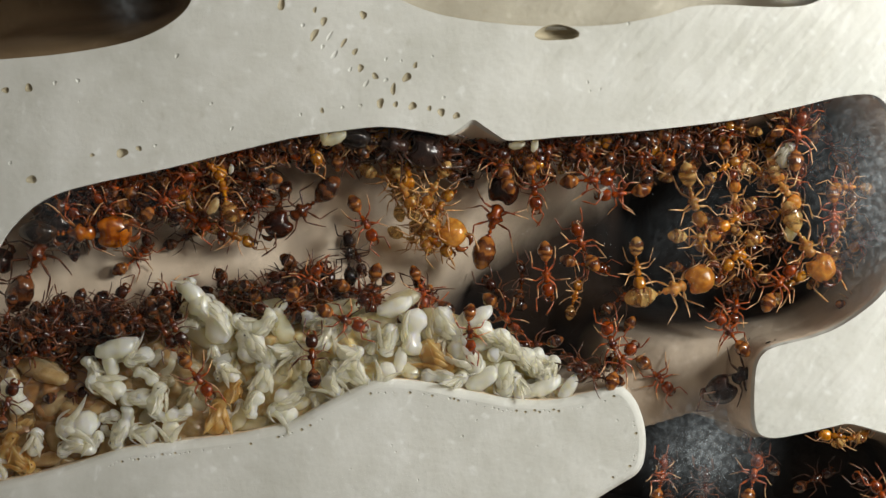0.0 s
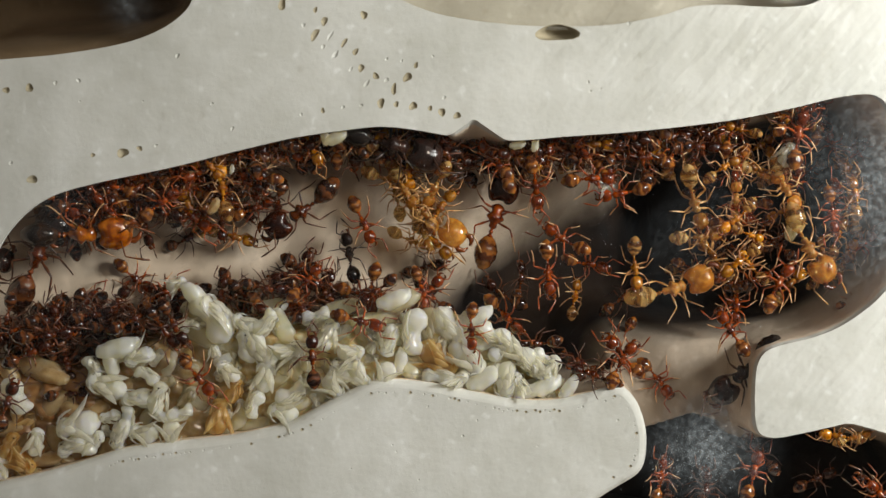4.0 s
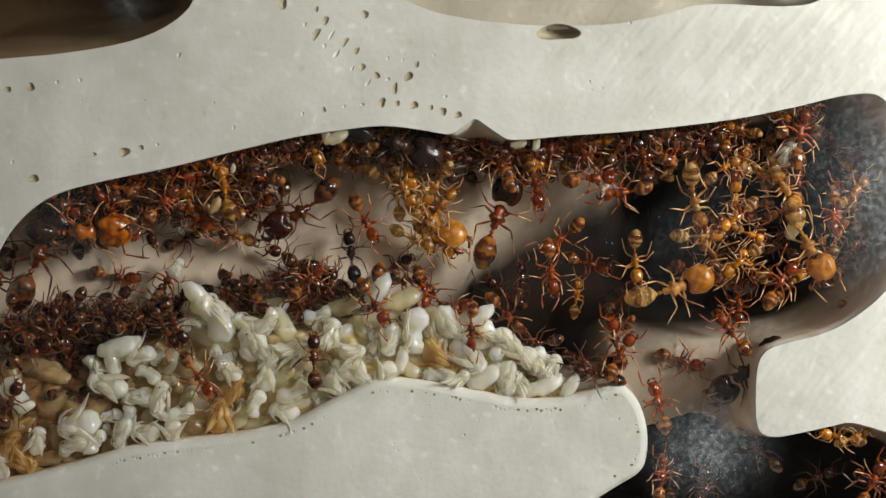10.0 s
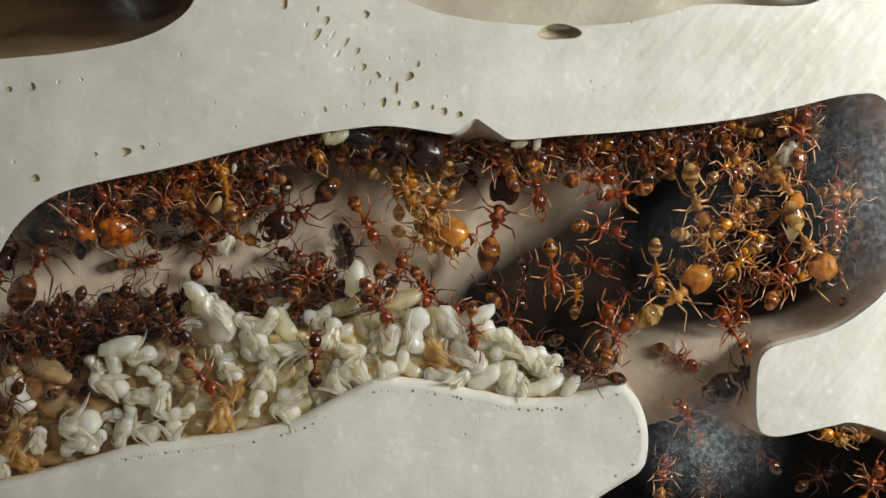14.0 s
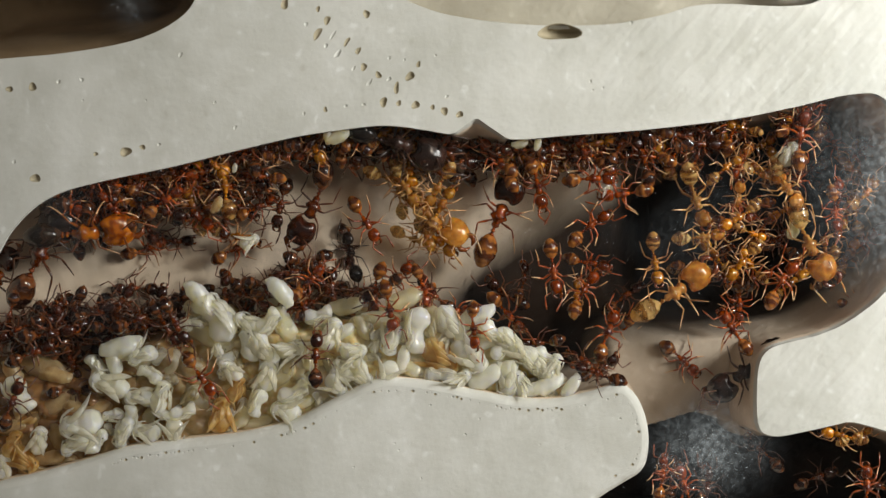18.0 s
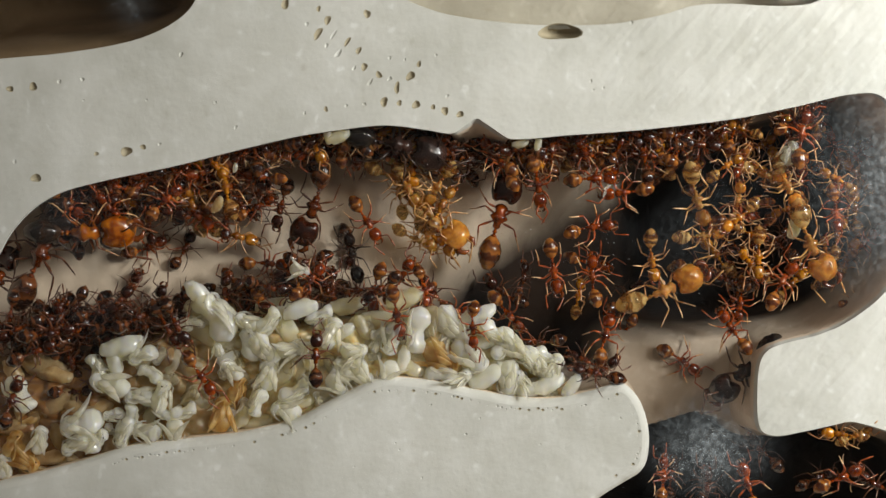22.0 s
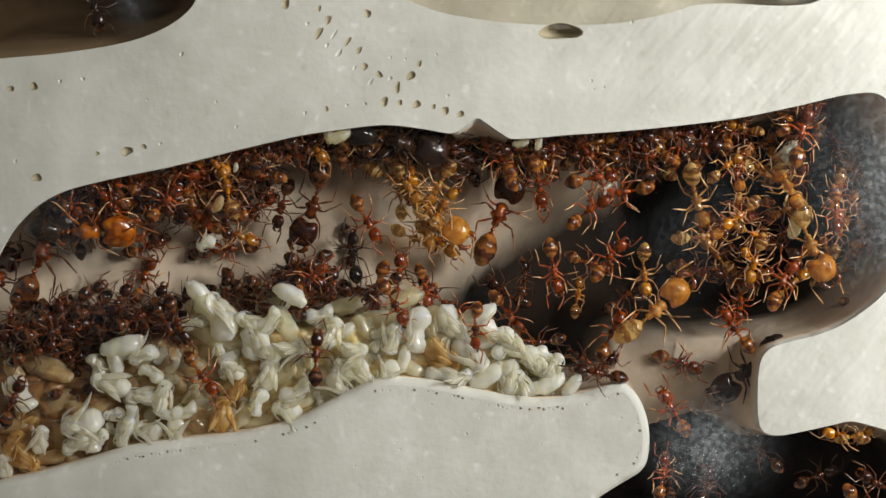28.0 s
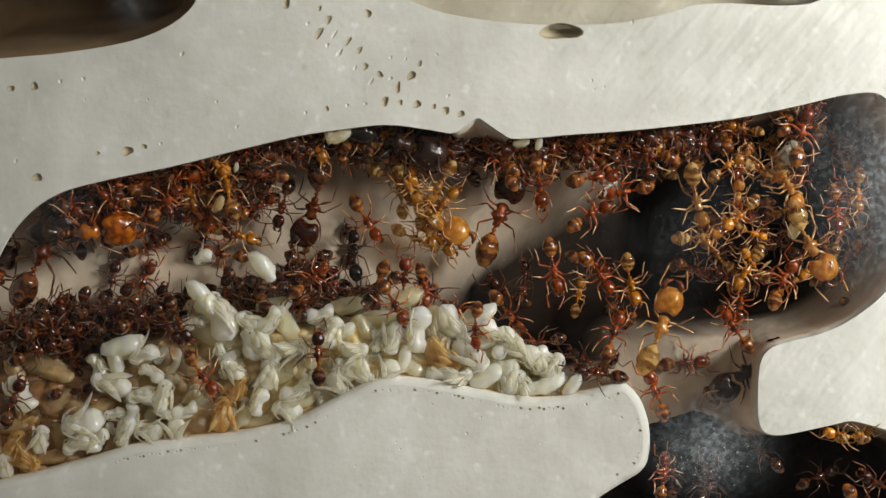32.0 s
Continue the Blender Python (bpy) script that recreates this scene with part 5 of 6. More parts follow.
ant(-9.16, 5.40, 186, 0.90, 'dark', d=1.60, lean=0, pitch=6)
ant(-8.64, 5.45, 328, 0.84, 'red', d=1.89, lean=0, pitch=16)
ant(-8.13, 5.84, 60, 0.94, 'red', d=2.09, lean=-16, pitch=-14)
ant(-7.41, 5.87, 320, 0.87, 'dark', d=2.17, lean=-30, pitch=9)
ant(-6.59, 6.11, 227, 1.01, 'dark', d=1.53, lean=37, pitch=-4)
ant(-5.74, 5.84, 93, 0.90, 'red', d=2.12, lean=-15, pitch=-7)
ant(-5.21, 5.65, 147, 0.82, 'dark', d=1.63, lean=35, pitch=10)
ant(-4.13, 6.16, 37, 0.90, 'dark', d=1.80, lean=35, pitch=1)
ant(-3.61, 6.06, 116, 0.89, 'dark', d=1.83, lean=-31, pitch=9)
ant(-3.29, 6.16, 30, 1.05, 'amber', d=1.81, lean=-18, pitch=1)
ant(-1.99, 6.13, 75, 0.93, 'dark', d=1.77, lean=10, pitch=15)
ant(-1.75, 5.84, 190, 0.83, 'dark', d=2.10, lean=11, pitch=-6)
ant(-0.90, 5.72, 228, 0.86, 'dark', d=2.02, lean=-19, pitch=-1)
ant(-0.05, 4.93, 48, 0.85, 'dark', d=1.81, lean=-21, pitch=-9)
ant(2.58, 4.88, 133, 0.99, 'red', d=1.96, lean=20, pitch=8)
ant(2.90, 4.45, 112, 1.01, 'red', d=1.79, lean=27, pitch=6)
ant(3.83, 5.28, 181, 0.98, 'dark', d=1.61, lean=0, pitch=-17)
ant(4.85, 5.34, 301, 0.81, 'dark', d=1.84, lean=-30, pitch=-10)
ant(5.67, 5.34, 85, 1.01, 'dark', d=1.77, lean=11, pitch=-9)
ant(5.88, 5.98, 236, 0.95, 'red', d=1.80, lean=-15, pitch=8)
ant(6.68, 5.63, 272, 0.91, 'dark', d=2.12, lean=2, pitch=-17)
ant(7.38, 5.75, 68, 0.85, 'dark', d=1.82, lean=-4, pitch=10)
ant(8.15, 5.78, 8, 1.00, 'amber', d=2.08, lean=9, pitch=7)
ant(9.12, 5.79, 7, 1.02, 'dark', d=2.18, lean=15, pitch=-10)
ant(9.54, 5.59, 61, 0.90, 'dark', d=1.80, lean=-15, pitch=8)
ant(10.12, 6.16, 343, 1.02, 'dark', d=1.65, lean=-7, pitch=-1)
ant(10.89, 6.37, 164, 0.99, 'red', d=2.03, lean=29, pitch=15)
ant(11.85, 6.18, 237, 0.96, 'amber', d=2.01, lean=-23, pitch=2)
ant(12.45, 5.89, 16, 1.01, 'dark', d=1.76, lean=-32, pitch=3)
ant(12.95, 6.49, 103, 0.80, 'dark', d=1.99, lean=35, pitch=8)
ant(13.85, 6.36, 298, 1.02, 'dark', d=1.84, lean=-10, pitch=17)
ant(14.62, 6.55, 318, 0.87, 'amber', d=2.12, lean=-13, pitch=16)
ant(15.00, 6.55, 201, 1.04, 'dark', d=1.66, lean=-16, pitch=11)
ant(15.44, 6.49, 79, 0.97, 'red', d=1.57, lean=18, pitch=-3)
ant(16.45, 6.46, 280, 0.88, 'dark', d=2.15, lean=31, pitch=9)
ant(18.82, 7.00, 30, 0.90, 'red', d=1.20, lean=37, pitch=7)
ant(19.80, 7.21, 170, 0.90, 'amber', d=3.70, lean=-41, pitch=0)
ant(20.81, 7.36, 80, 0.90, 'red', d=3.70, lean=37, pitch=-11)
ant(18.06, 6.69, -60, 0.90, 'dark', d=1.20, lean=-19, pitch=-3)
ant(25.52, 2.16, 299, 0.90, 'red', d=6.66, lean=-16)
ant(14.61, 3.49, 31, 0.84, 'dark', d=3.78, lean=-31)
ant(17.50, -1.57, 12, 0.99, 'red', d=4.97, lean=31)
ant(17.64, 2.39, 189, 0.88, 'red', d=6.23, lean=5)
ant(18.23, 0.26, 145, 0.86, 'dark', d=2.32, lean=-14)
ant(14.05, -1.09, 338, 0.78, 'red', d=4.23, lean=18)
ant(13.93, 5.92, 325, 0.77, 'red', d=3.47, lean=-16)
ant(19.07, 4.84, 106, 0.92, 'amber', d=6.21, lean=9)
ant(25.05, 4.22, 41, 0.85, 'amber', d=6.98, lean=-29)
ant(21.42, -0.26, 100, 0.79, 'amber', d=4.55, lean=14)
ant(21.63, 4.69, 209, 0.88, 'red', d=8.39, lean=-15)
ant(16.50, 0.69, 336, 0.71, 'amber', side="pane", d=0.32, lean=-2, pitch=-14)
ant(16.19, 6.52, 272, 0.99, 'dark', d=3.92, lean=5)
ant(15.89, 6.37, 164, 0.72, 'amber', side="pane", d=0.76, lean=-21, pitch=-12)
ant(20.47, 7.01, 0, 0.99, 'amber', d=6.27, lean=-18)
ant(15.81, -1.63, 163, 0.92, 'dark', d=3.14, lean=-39)
ant(16.11, 4.48, 239, 0.82, 'red', side="pane", d=0.72, lean=-43, pitch=12)
ant(16.02, 0.82, 301, 0.90, 'dark', d=6.36, lean=10)
ant(23.01, -3.05, 4, 0.73, 'red', side="pane", d=3.13, lean=-22, pitch=-11)
ant(19.38, 0.86, 48, 0.86, 'dark', d=5.71, lean=8)
ant(19.73, 3.65, 87, 0.82, 'red', side="pane", d=3.20, lean=-14, pitch=15)
ant(17.96, 0.69, 241, 0.98, 'dark', d=4.83, lean=22)
ant(21.62, 4.27, 150, 0.87, 'dark', d=8.33, lean=-2)
ant(25.21, 3.02, 356, 0.83, 'dark', d=6.78, lean=-33)
ant(14.12, -1.14, 356, 0.88, 'amber', d=5.57, lean=37)
ant(18.62, 1.91, 202, 0.76, 'amber', d=2.04, lean=39)
ant(23.52, 5.13, 77, 0.86, 'amber', d=5.10, lean=-28)
ant(16.77, -0.88, 127, 0.81, 'amber', d=2.52, lean=4)
ant(16.08, 1.53, 15, 0.92, 'red', d=2.51, lean=-15)
ant(16.41, -3.18, 265, 0.95, 'red', d=3.57, lean=4)
ant(15.01, -0.39, 130, 0.99, 'amber', d=3.39, lean=-5)
ant(24.33, 7.70, 265, 1.00, 'red', d=6.04, lean=22)
ant(15.48, 2.56, 85, 0.90, 'pale', side="pane", d=0.49, lean=-36, pitch=8)
ant(16.15, -2.75, 232, 0.89, 'dark', d=4.22, lean=-26)
ant(18.25, 6.09, 25, 0.87, 'amber', d=6.19, lean=34)
ant(16.20, -0.33, 123, 0.76, 'dark', d=6.55, lean=-5)
ant(19.27, -2.12, 40, 1.00, 'amber', d=3.10, lean=-30)
ant(17.06, 4.64, 321, 0.94, 'amber', d=3.10, lean=11)
ant(-21.11, -3.87, 108, 0.97, 'dark', d=3.68, lean=-33)
ant(-22.81, -4.28, 354, 0.90, 'dark', d=3.74, lean=21)
ant(-22.79, -4.32, 56, 0.85, 'dark', d=3.54, lean=27)
ant(-15.96, -4.21, 201, 1.04, 'dark', d=3.54, lean=-28)
ant(-14.48, -2.76, 209, 0.98, 'dark', d=3.54, lean=-29)
ant(-22.27, -4.92, 287, 0.87, 'dark', d=3.32, lean=47)
ant(-17.93, -4.41, 355, 0.95, 'dark', d=2.08, lean=10)
ant(-21.37, -4.56, 92, 1.02, 'dark', d=3.29, lean=7)
ant(-23.55, -3.90, 263, 0.92, 'dark', d=3.38, lean=9)
ant(-22.01, -3.53, 39, 0.94, 'dark', d=2.47, lean=16)
ant(-17.47, -3.33, 0, 0.97, 'dark', d=3.29, lean=48)
ant(-22.00, -4.75, 156, 0.97, 'dark', d=2.24, lean=-36)
ant(-19.72, -3.81, 234, 1.02, 'dark', d=3.43, lean=12)
ant(-20.36, -3.70, 245, 0.93, 'dark', d=2.91, lean=48)
ant(-18.43, -3.78, 172, 0.93, 'dark', d=2.72, lean=-14)
ant(-17.10, -4.04, 153, 1.03, 'dark', d=4.07, lean=23)
ant(-23.85, -4.92, 185, 0.86, 'dark', d=2.96, lean=33)
ant(-20.95, -4.41, 68, 1.05, 'dark', d=3.99, lean=38)
ant(-3.70, -2.47, 262, 1.03, 'red', d=2.54, lean=37)
ant(-8.15, -2.32, 216, 0.85, 'dark', d=3.20, lean=-45)
ant(-11.99, -2.60, 92, 0.95, 'dark', d=2.72, lean=-42)
ant(-1.37, -2.33, 290, 0.86, 'red', d=1.67, lean=-47)
ant(-8.06, -3.34, 296, 0.94, 'dark', d=2.95, lean=-26)
ant(-6.46, -2.21, 85, 0.92, 'dark', d=3.56, lean=21)
ant(-6.31, -2.49, 131, 1.04, 'dark', d=3.09, lean=-26)
ant(-9.63, -3.26, 317, 0.87, 'red', d=2.54, lean=-2)
ant(-3.60, -2.44, 213, 0.89, 'dark', d=1.55, lean=24)
ant(-0.61, -2.33, 138, 1.02, 'dark', d=2.43, lean=-39)
ant(-8.23, -3.35, 130, 1.02, 'red', d=3.38, lean=-31)
ant(-6.88, -2.40, 89, 0.92, 'dark', d=4.12, lean=44)
ant(-5.42, -3.41, 288, 1.04, 'dark', d=4.12, lean=-37)
ant(-10.68, -3.09, 130, 0.86, 'dark', d=4.05, lean=42)
ant(-9.13, -3.23, 169, 1.03, 'dark', d=1.97, lean=-33)
ant(-1.76, -2.94, 230, 0.89, 'red', d=2.66, lean=-46)
ant(-8.82, -2.68, 133, 0.97, 'dark', d=3.42, lean=23)
ant(-5.08, -2.60, 183, 1.02, 'dark', d=4.20, lean=29)
ant(7.80, -6.27, 153, 0.90, 'dark', d=4.13, lean=-13)
ant(8.37, -6.43, 28, 0.92, 'dark', d=1.88, lean=33)
ant(5.08, -5.21, 181, 0.90, 'dark', d=2.83, lean=-7)
ant(3.62, -3.60, 312, 1.03, 'red', d=2.60, lean=38)
ant(-23.10, -4.32, 206, 0.98, 'dark', d=0.83, lean=-19, pitch=6)
ant(-23.52, -3.71, 252, 0.87, 'dark', d=1.11, lean=-4, pitch=6)
ant(-21.31, -4.41, 10, 1.10, 'dark', d=0.91, lean=28, pitch=16)
ant(10.57, -2.96, 38, 1.00, 'dark', d=6.30, lean=-36, pitch=-11)
ant(10.11, -4.88, 225, 0.88, 'red', d=6.29, lean=-25, pitch=19)
ant(3.39, -2.54, 144, 1.04, 'dark', d=7.06, lean=-13, pitch=5)
ant(8.26, -1.06, 351, 0.96, 'red', d=5.01, lean=-23, pitch=-7)
ant(7.35, -2.71, 74, 0.86, 'amber', d=5.43, lean=38, pitch=15)
ant(4.36, -1.77, 82, 0.85, 'dark', d=6.80, lean=36, pitch=3)
ant(-14.99, -4.37, -60, 0.98, 'dark', d=0.75, lean=-10, pitch=-4)
ant(-16.51, -3.76, 30, 0.98, 'dark', d=0.75, lean=6, pitch=14)
ant(-14.39, -4.09, -66, 1.0, 'dark', 'worker', d=0.6)
ant(-13.05, -6.90, -52, 1.0, 'red', 'worker', d=0.55)
ant(-23.16, -8.22, 70, 1.0, 'dark', 'worker', d=0.5)
ant(-22.19, -5.65, 20, 1.0, 'dark', 'worker', d=1.2)
ant(-20.23, -6.17, -70, 1.0, 'dark', 'worker', d=1.8, lean=30)
ant(7.84, -7.04, 160, 1.05, 'dark', 'worker', d=0.7, lean=60)
ant(-2.60, 5.57, -12, 1.20, 'black', 'soldier', d=1.75)
ant(-20.17, -7.84, 10, 0.9, 'dark', 'worker', d=1.6)
ant(-21.47, 2.60, -68, 0.95, 'black', 'soldier', d=2.2)
ant(-18.89, -5.01, 148, 0.91, 'dark', d=4.10, lean=45)
ant(-16.62, -4.36, 13, 0.92, 'dark', d=1.89, lean=8)
ant(-20.90, -4.50, 350, 1.04, 'dark', d=2.43, lean=6)
ant(-21.81, -4.69, 100, 0.91, 'dark', d=1.96, lean=45)
ant(-18.59, -4.94, 169, 0.97, 'dark', d=3.38, lean=36)
ant(-22.75, -4.52, 242, 0.99, 'dark', d=2.92, lean=31)
ant(-22.34, -5.39, 172, 0.88, 'dark', d=3.71, lean=2)
ant(-18.27, -5.12, 25, 1.04, 'dark', d=3.52, lean=2)
ant(-17.96, -3.10, 59, 0.97, 'dark', d=2.65, lean=-14)
ant(-18.35, -3.91, 141, 0.91, 'dark', d=2.29, lean=32)
ant(-15.97, -4.08, 128, 0.99, 'dark', d=3.94, lean=-1)
ant(-20.76, -4.16, 296, 1.01, 'dark', d=3.96, lean=-3)
ant(-23.16, -5.30, 239, 1.01, 'dark', d=2.50, lean=15)
ant(-17.41, -4.61, 38, 1.01, 'dark', d=2.41, lean=17)
ant(-23.36, -4.94, 206, 0.96, 'dark', d=3.38, lean=30)
ant(-16.14, -3.32, 77, 0.99, 'dark', d=4.19, lean=-18)
ant(-22.75, -5.73, 161, 1.02, 'dark', d=2.39, lean=-39)
ant(-22.05, -4.48, 159, 1.02, 'dark', d=3.40, lean=39)
ant(-14.19, -3.73, 278, 0.99, 'dark', d=3.01, lean=-15)
ant(-21.37, -5.58, 151, 0.89, 'dark', d=3.10, lean=17)
ant(-17.77, -4.85, 208, 0.97, 'dark', d=2.18, lean=11)
ant(-22.42, -4.57, 247, 0.93, 'dark', d=2.17, lean=-21)
ant(-14.68, -4.08, 295, 0.98, 'dark', d=4.10, lean=9)
ant(-23.30, -5.56, 86, 1.04, 'dark', d=4.11, lean=26)
ant(-20.98, -4.09, 108, 0.93, 'dark', d=2.05, lean=0)
ant(-18.94, -3.38, 5, 0.91, 'dark', d=1.87, lean=28)
ant(-9.67, -2.04, 346, 0.90, 'dark', d=2.10, lean=19)
ant(-7.62, -1.38, 315, 1.01, 'dark', d=3.02, lean=8)
ant(-11.42, -3.44, 216, 0.92, 'red', d=3.89, lean=-34)
ant(-11.71, -2.40, 302, 0.91, 'dark', d=3.83, lean=9)
ant(-8.26, -3.30, 104, 1.00, 'dark', d=3.82, lean=13)
ant(-7.75, -3.02, 203, 0.94, 'red', d=3.81, lean=-15)
ant(-8.53, -1.20, 193, 1.03, 'dark', d=2.70, lean=-37)
ant(-11.04, -2.93, 305, 0.90, 'dark', d=3.67, lean=-15)
ant(-7.50, -1.64, 42, 0.92, 'red', d=1.82, lean=24)
ant(-11.84, -2.38, 215, 0.91, 'dark', d=3.83, lean=-29)
ant(-8.71, -1.55, 21, 0.91, 'dark', d=3.87, lean=37)
ant(-7.89, -2.94, 294, 1.05, 'red', d=3.42, lean=11)
forager = ant(-17.34, -0.48, 40, 0.95, 'red')
dark_runner = ant(-18.53, -3.81, 160, 0.95, 'dark')
lookout = ant(-14.53, 0.67, 30, 0.90, 'dark')
upright_worker = ant(-18.69, -3.97, 40, 1.00, 'red')
climber = ant(-19.81, -3.33, 20, 0.95, 'red')
carrier = ant(-15.42, -2.52, 20, 1.00, 'red', d=4.00)
stacker = ant(-4.52, -2.48, -20, 1.00, 'red', d=3.00)
ridge_worker = ant(-1.37, -3.25, 40, 0.95, 'red', d=2.60)
shadowed_worker = ant(-4.83, -0.45, -70, 0.90, 'dark')
nurse = ant(-5.25, -3.76, -25, 1.00, 'red', d=0.70)
waiting_worker = ant(-7.61, -1.18, 10, 1.00, 'dark', d=4.00)
hanging_worker = ant(5.52, -1.36, -87, 1.05, 'red', side="pane")
sidestepper = ant(7.40, 0.27, 115, 1.00, 'red', side="pane")
arriving_worker = ant(9.54, -6.01, 60, 1.00, 'red', side="pane")
door_worker = ant(9.12, -5.10, 105, 1.05, 'red', d=1.50)
pale_hanger = ant(10.38, -1.03, -82, 1.00, 'amber', side="pane")
pale_soldier = ant(12.41, -2.11, 17, 1.00, 'pale', 'soldier', side="pane")
bridge_worker = ant(12.17, -7.25, -50, 1.00, 'red')
passing_worker = ant(17.14, -12.53, 80, 1.05, 'red', d=3.00)
cellar_worker = ant(24.07, -13.62, 120, 1.00, 'red', d=2.20)
corner_visitor = ant(-23.43, 18.61, -60, 1.05, 'black', d=3.20)
right_runner = ant(22.11, 3.37, 180, 0.90, 'amber', d=2.00)
turning_worker = ant(15.73, -0.27, 225, 1.00, 'amber', side="pane")
dark_soldier = ant(-7.82, 2.07, 214, 1.00, 'dark', 'soldier', d=3.00)

# ---- dust on the pane ----
def pane_dust():
    bm = bmesh.new()
    lot = random.Random(33)
    spots = [(13.7, -10.6, 1.9, 1.4, 420), (22.5, 5.0, 3.0, 4.5, 160), (-16.5, 12.6, 1.2, 1.4, 60), (14.0, 1.0, 7.0, 4.0, 90), (0.0, 0.0, 24.0, 13.0, 160), (11.6, -11.2, 0.5, 0.9, 70)]
    for x, z, w, h, n in spots:
        for k in range(n):
            px, pz = x + w * lot.gauss(0, 0.6), z + h * lot.gauss(0, 0.6)
            r = 0.008 + 0.022 * lot.random() ** 3
            blob(bm, -r * lot.uniform(1, 2.2), r, 0, 0, r, r * 0.6, 4, 5)
            bm.verts.ensure_lookup_table()
            turn = Matrix.Rotation(lot.uniform(0, 6.3), 3, "Y")
            for v in bm.verts[-20:]:
                v.co = turn @ v.co + Vector((px, 0, pz))
    for v in bm.verts:
        v.co = Vector((v.co.x * MM, v.co.y * MM - 0.00189, MIDZ + v.co.z * MM))
    dust = new("pane_dust", mesh_from("pane_dust", bm, DUST))
    tagged(dust, "fine white dust specks on the clear pane", "dust", kind="stuff")


pane_dust()

# ---- what moves ----
def go(thing, rows, d=None, side="wall", legs=True):
    """Keys a thing along rows of (seconds, x, z, heading); legs swing in two threes while it walks."""
    ALL_ANTS.pop(thing, None)
    out = []
    for t, x, z, h in rows:
        dd = d if d is not None else (depth(x, z) - 0.02 if side == "wall" else 0.02)
        if out and abs(h - out[-1][1]) > 80:
            t0, h0, x0, z0, d0 = out[-1][0], out[-1][1], *out[-1][2:]
            n = int(abs(h - h0) // 80) + 1
            for k in range(1, n):
                u = k / n
                out.append((t0 + (t - t0) * u, h0 + (h - h0) * u, x0 + (x - x0) * u, z0 + (z - z0) * u, d0 + (dd - d0) * u))
        out.append((t, h, x, z, dd))
    walk(thing, [(t, facing(x, z, dd, h, side)) for t, h, x, z, dd in out])
    if not legs:
        return
    limbs = [o for o in thing.children if o.name.split(".")[0] == "leg"]
    for n, o in enumerate(limbs):
        base = Euler(o.rotation_euler)
        third = 1 if (n % 6) in (0, 2, 4) else -1
        swing = []
        phase, last = 0.0, None
        for t, h, x, z, dd in out:
            if last is not None:
                far = math.hypot(x - last[1], z - last[2]) + 0.01 * abs(h - last[3])
                steps = min(int(far / 0.35), int((t - last[0]) / 0.2))
                for k in range(1, steps):
                    phase += 1
                    swing.append((last[0] + (t - last[0]) * k / steps, 0.28 * third * (-1) ** int(phase)))
            swing.append((t, 0.0))
            last = (t, x, z, h)
        walk(o, [(t, Matrix.Translation(o.location) @ Euler((base.x, base.y, base.z + a)).to_matrix().to_4x4()) for t, a in swing])


def restless(a, x, z, d, h, side, lean, pitch):
    """A settled ant: it shifts a little on its feet and feels about with its antennae."""
    rows, t = [], 0.0
    while t < 32.0:
        rows.append((t, facing(x + FIDGET.uniform(-0.06, 0.06), z + FIDGET.uniform(-0.06, 0.06), d, h + FIDGET.uniform(-5, 5), side, lean, pitch)))
        t += FIDGET.uniform(2.0, 6.0)
    rows.append((32.0, rows[-1][1]))
    walk(a, rows)
    if FIDGET.random() < 0.35:
        for o in a.children:
            if o.name.split(".")[0] == "antenna":
                base, rows, t = Euler(o.rotation_euler), [], 0.0
                while t < 32.0:
                    rows.append((t, Matrix.Translation(o.location) @ Euler((base.x, base.y + FIDGET.uniform(-0.2, 0.2), base.z + FIDGET.uniform(-0.4, 0.4))).to_matrix().to_4x4()))
                    t += FIDGET.uniform(0.4, 1.6)
                rows.append((32.0, rows[-1][1]))
                walk(o, rows)


FIDGET = random.Random(21)


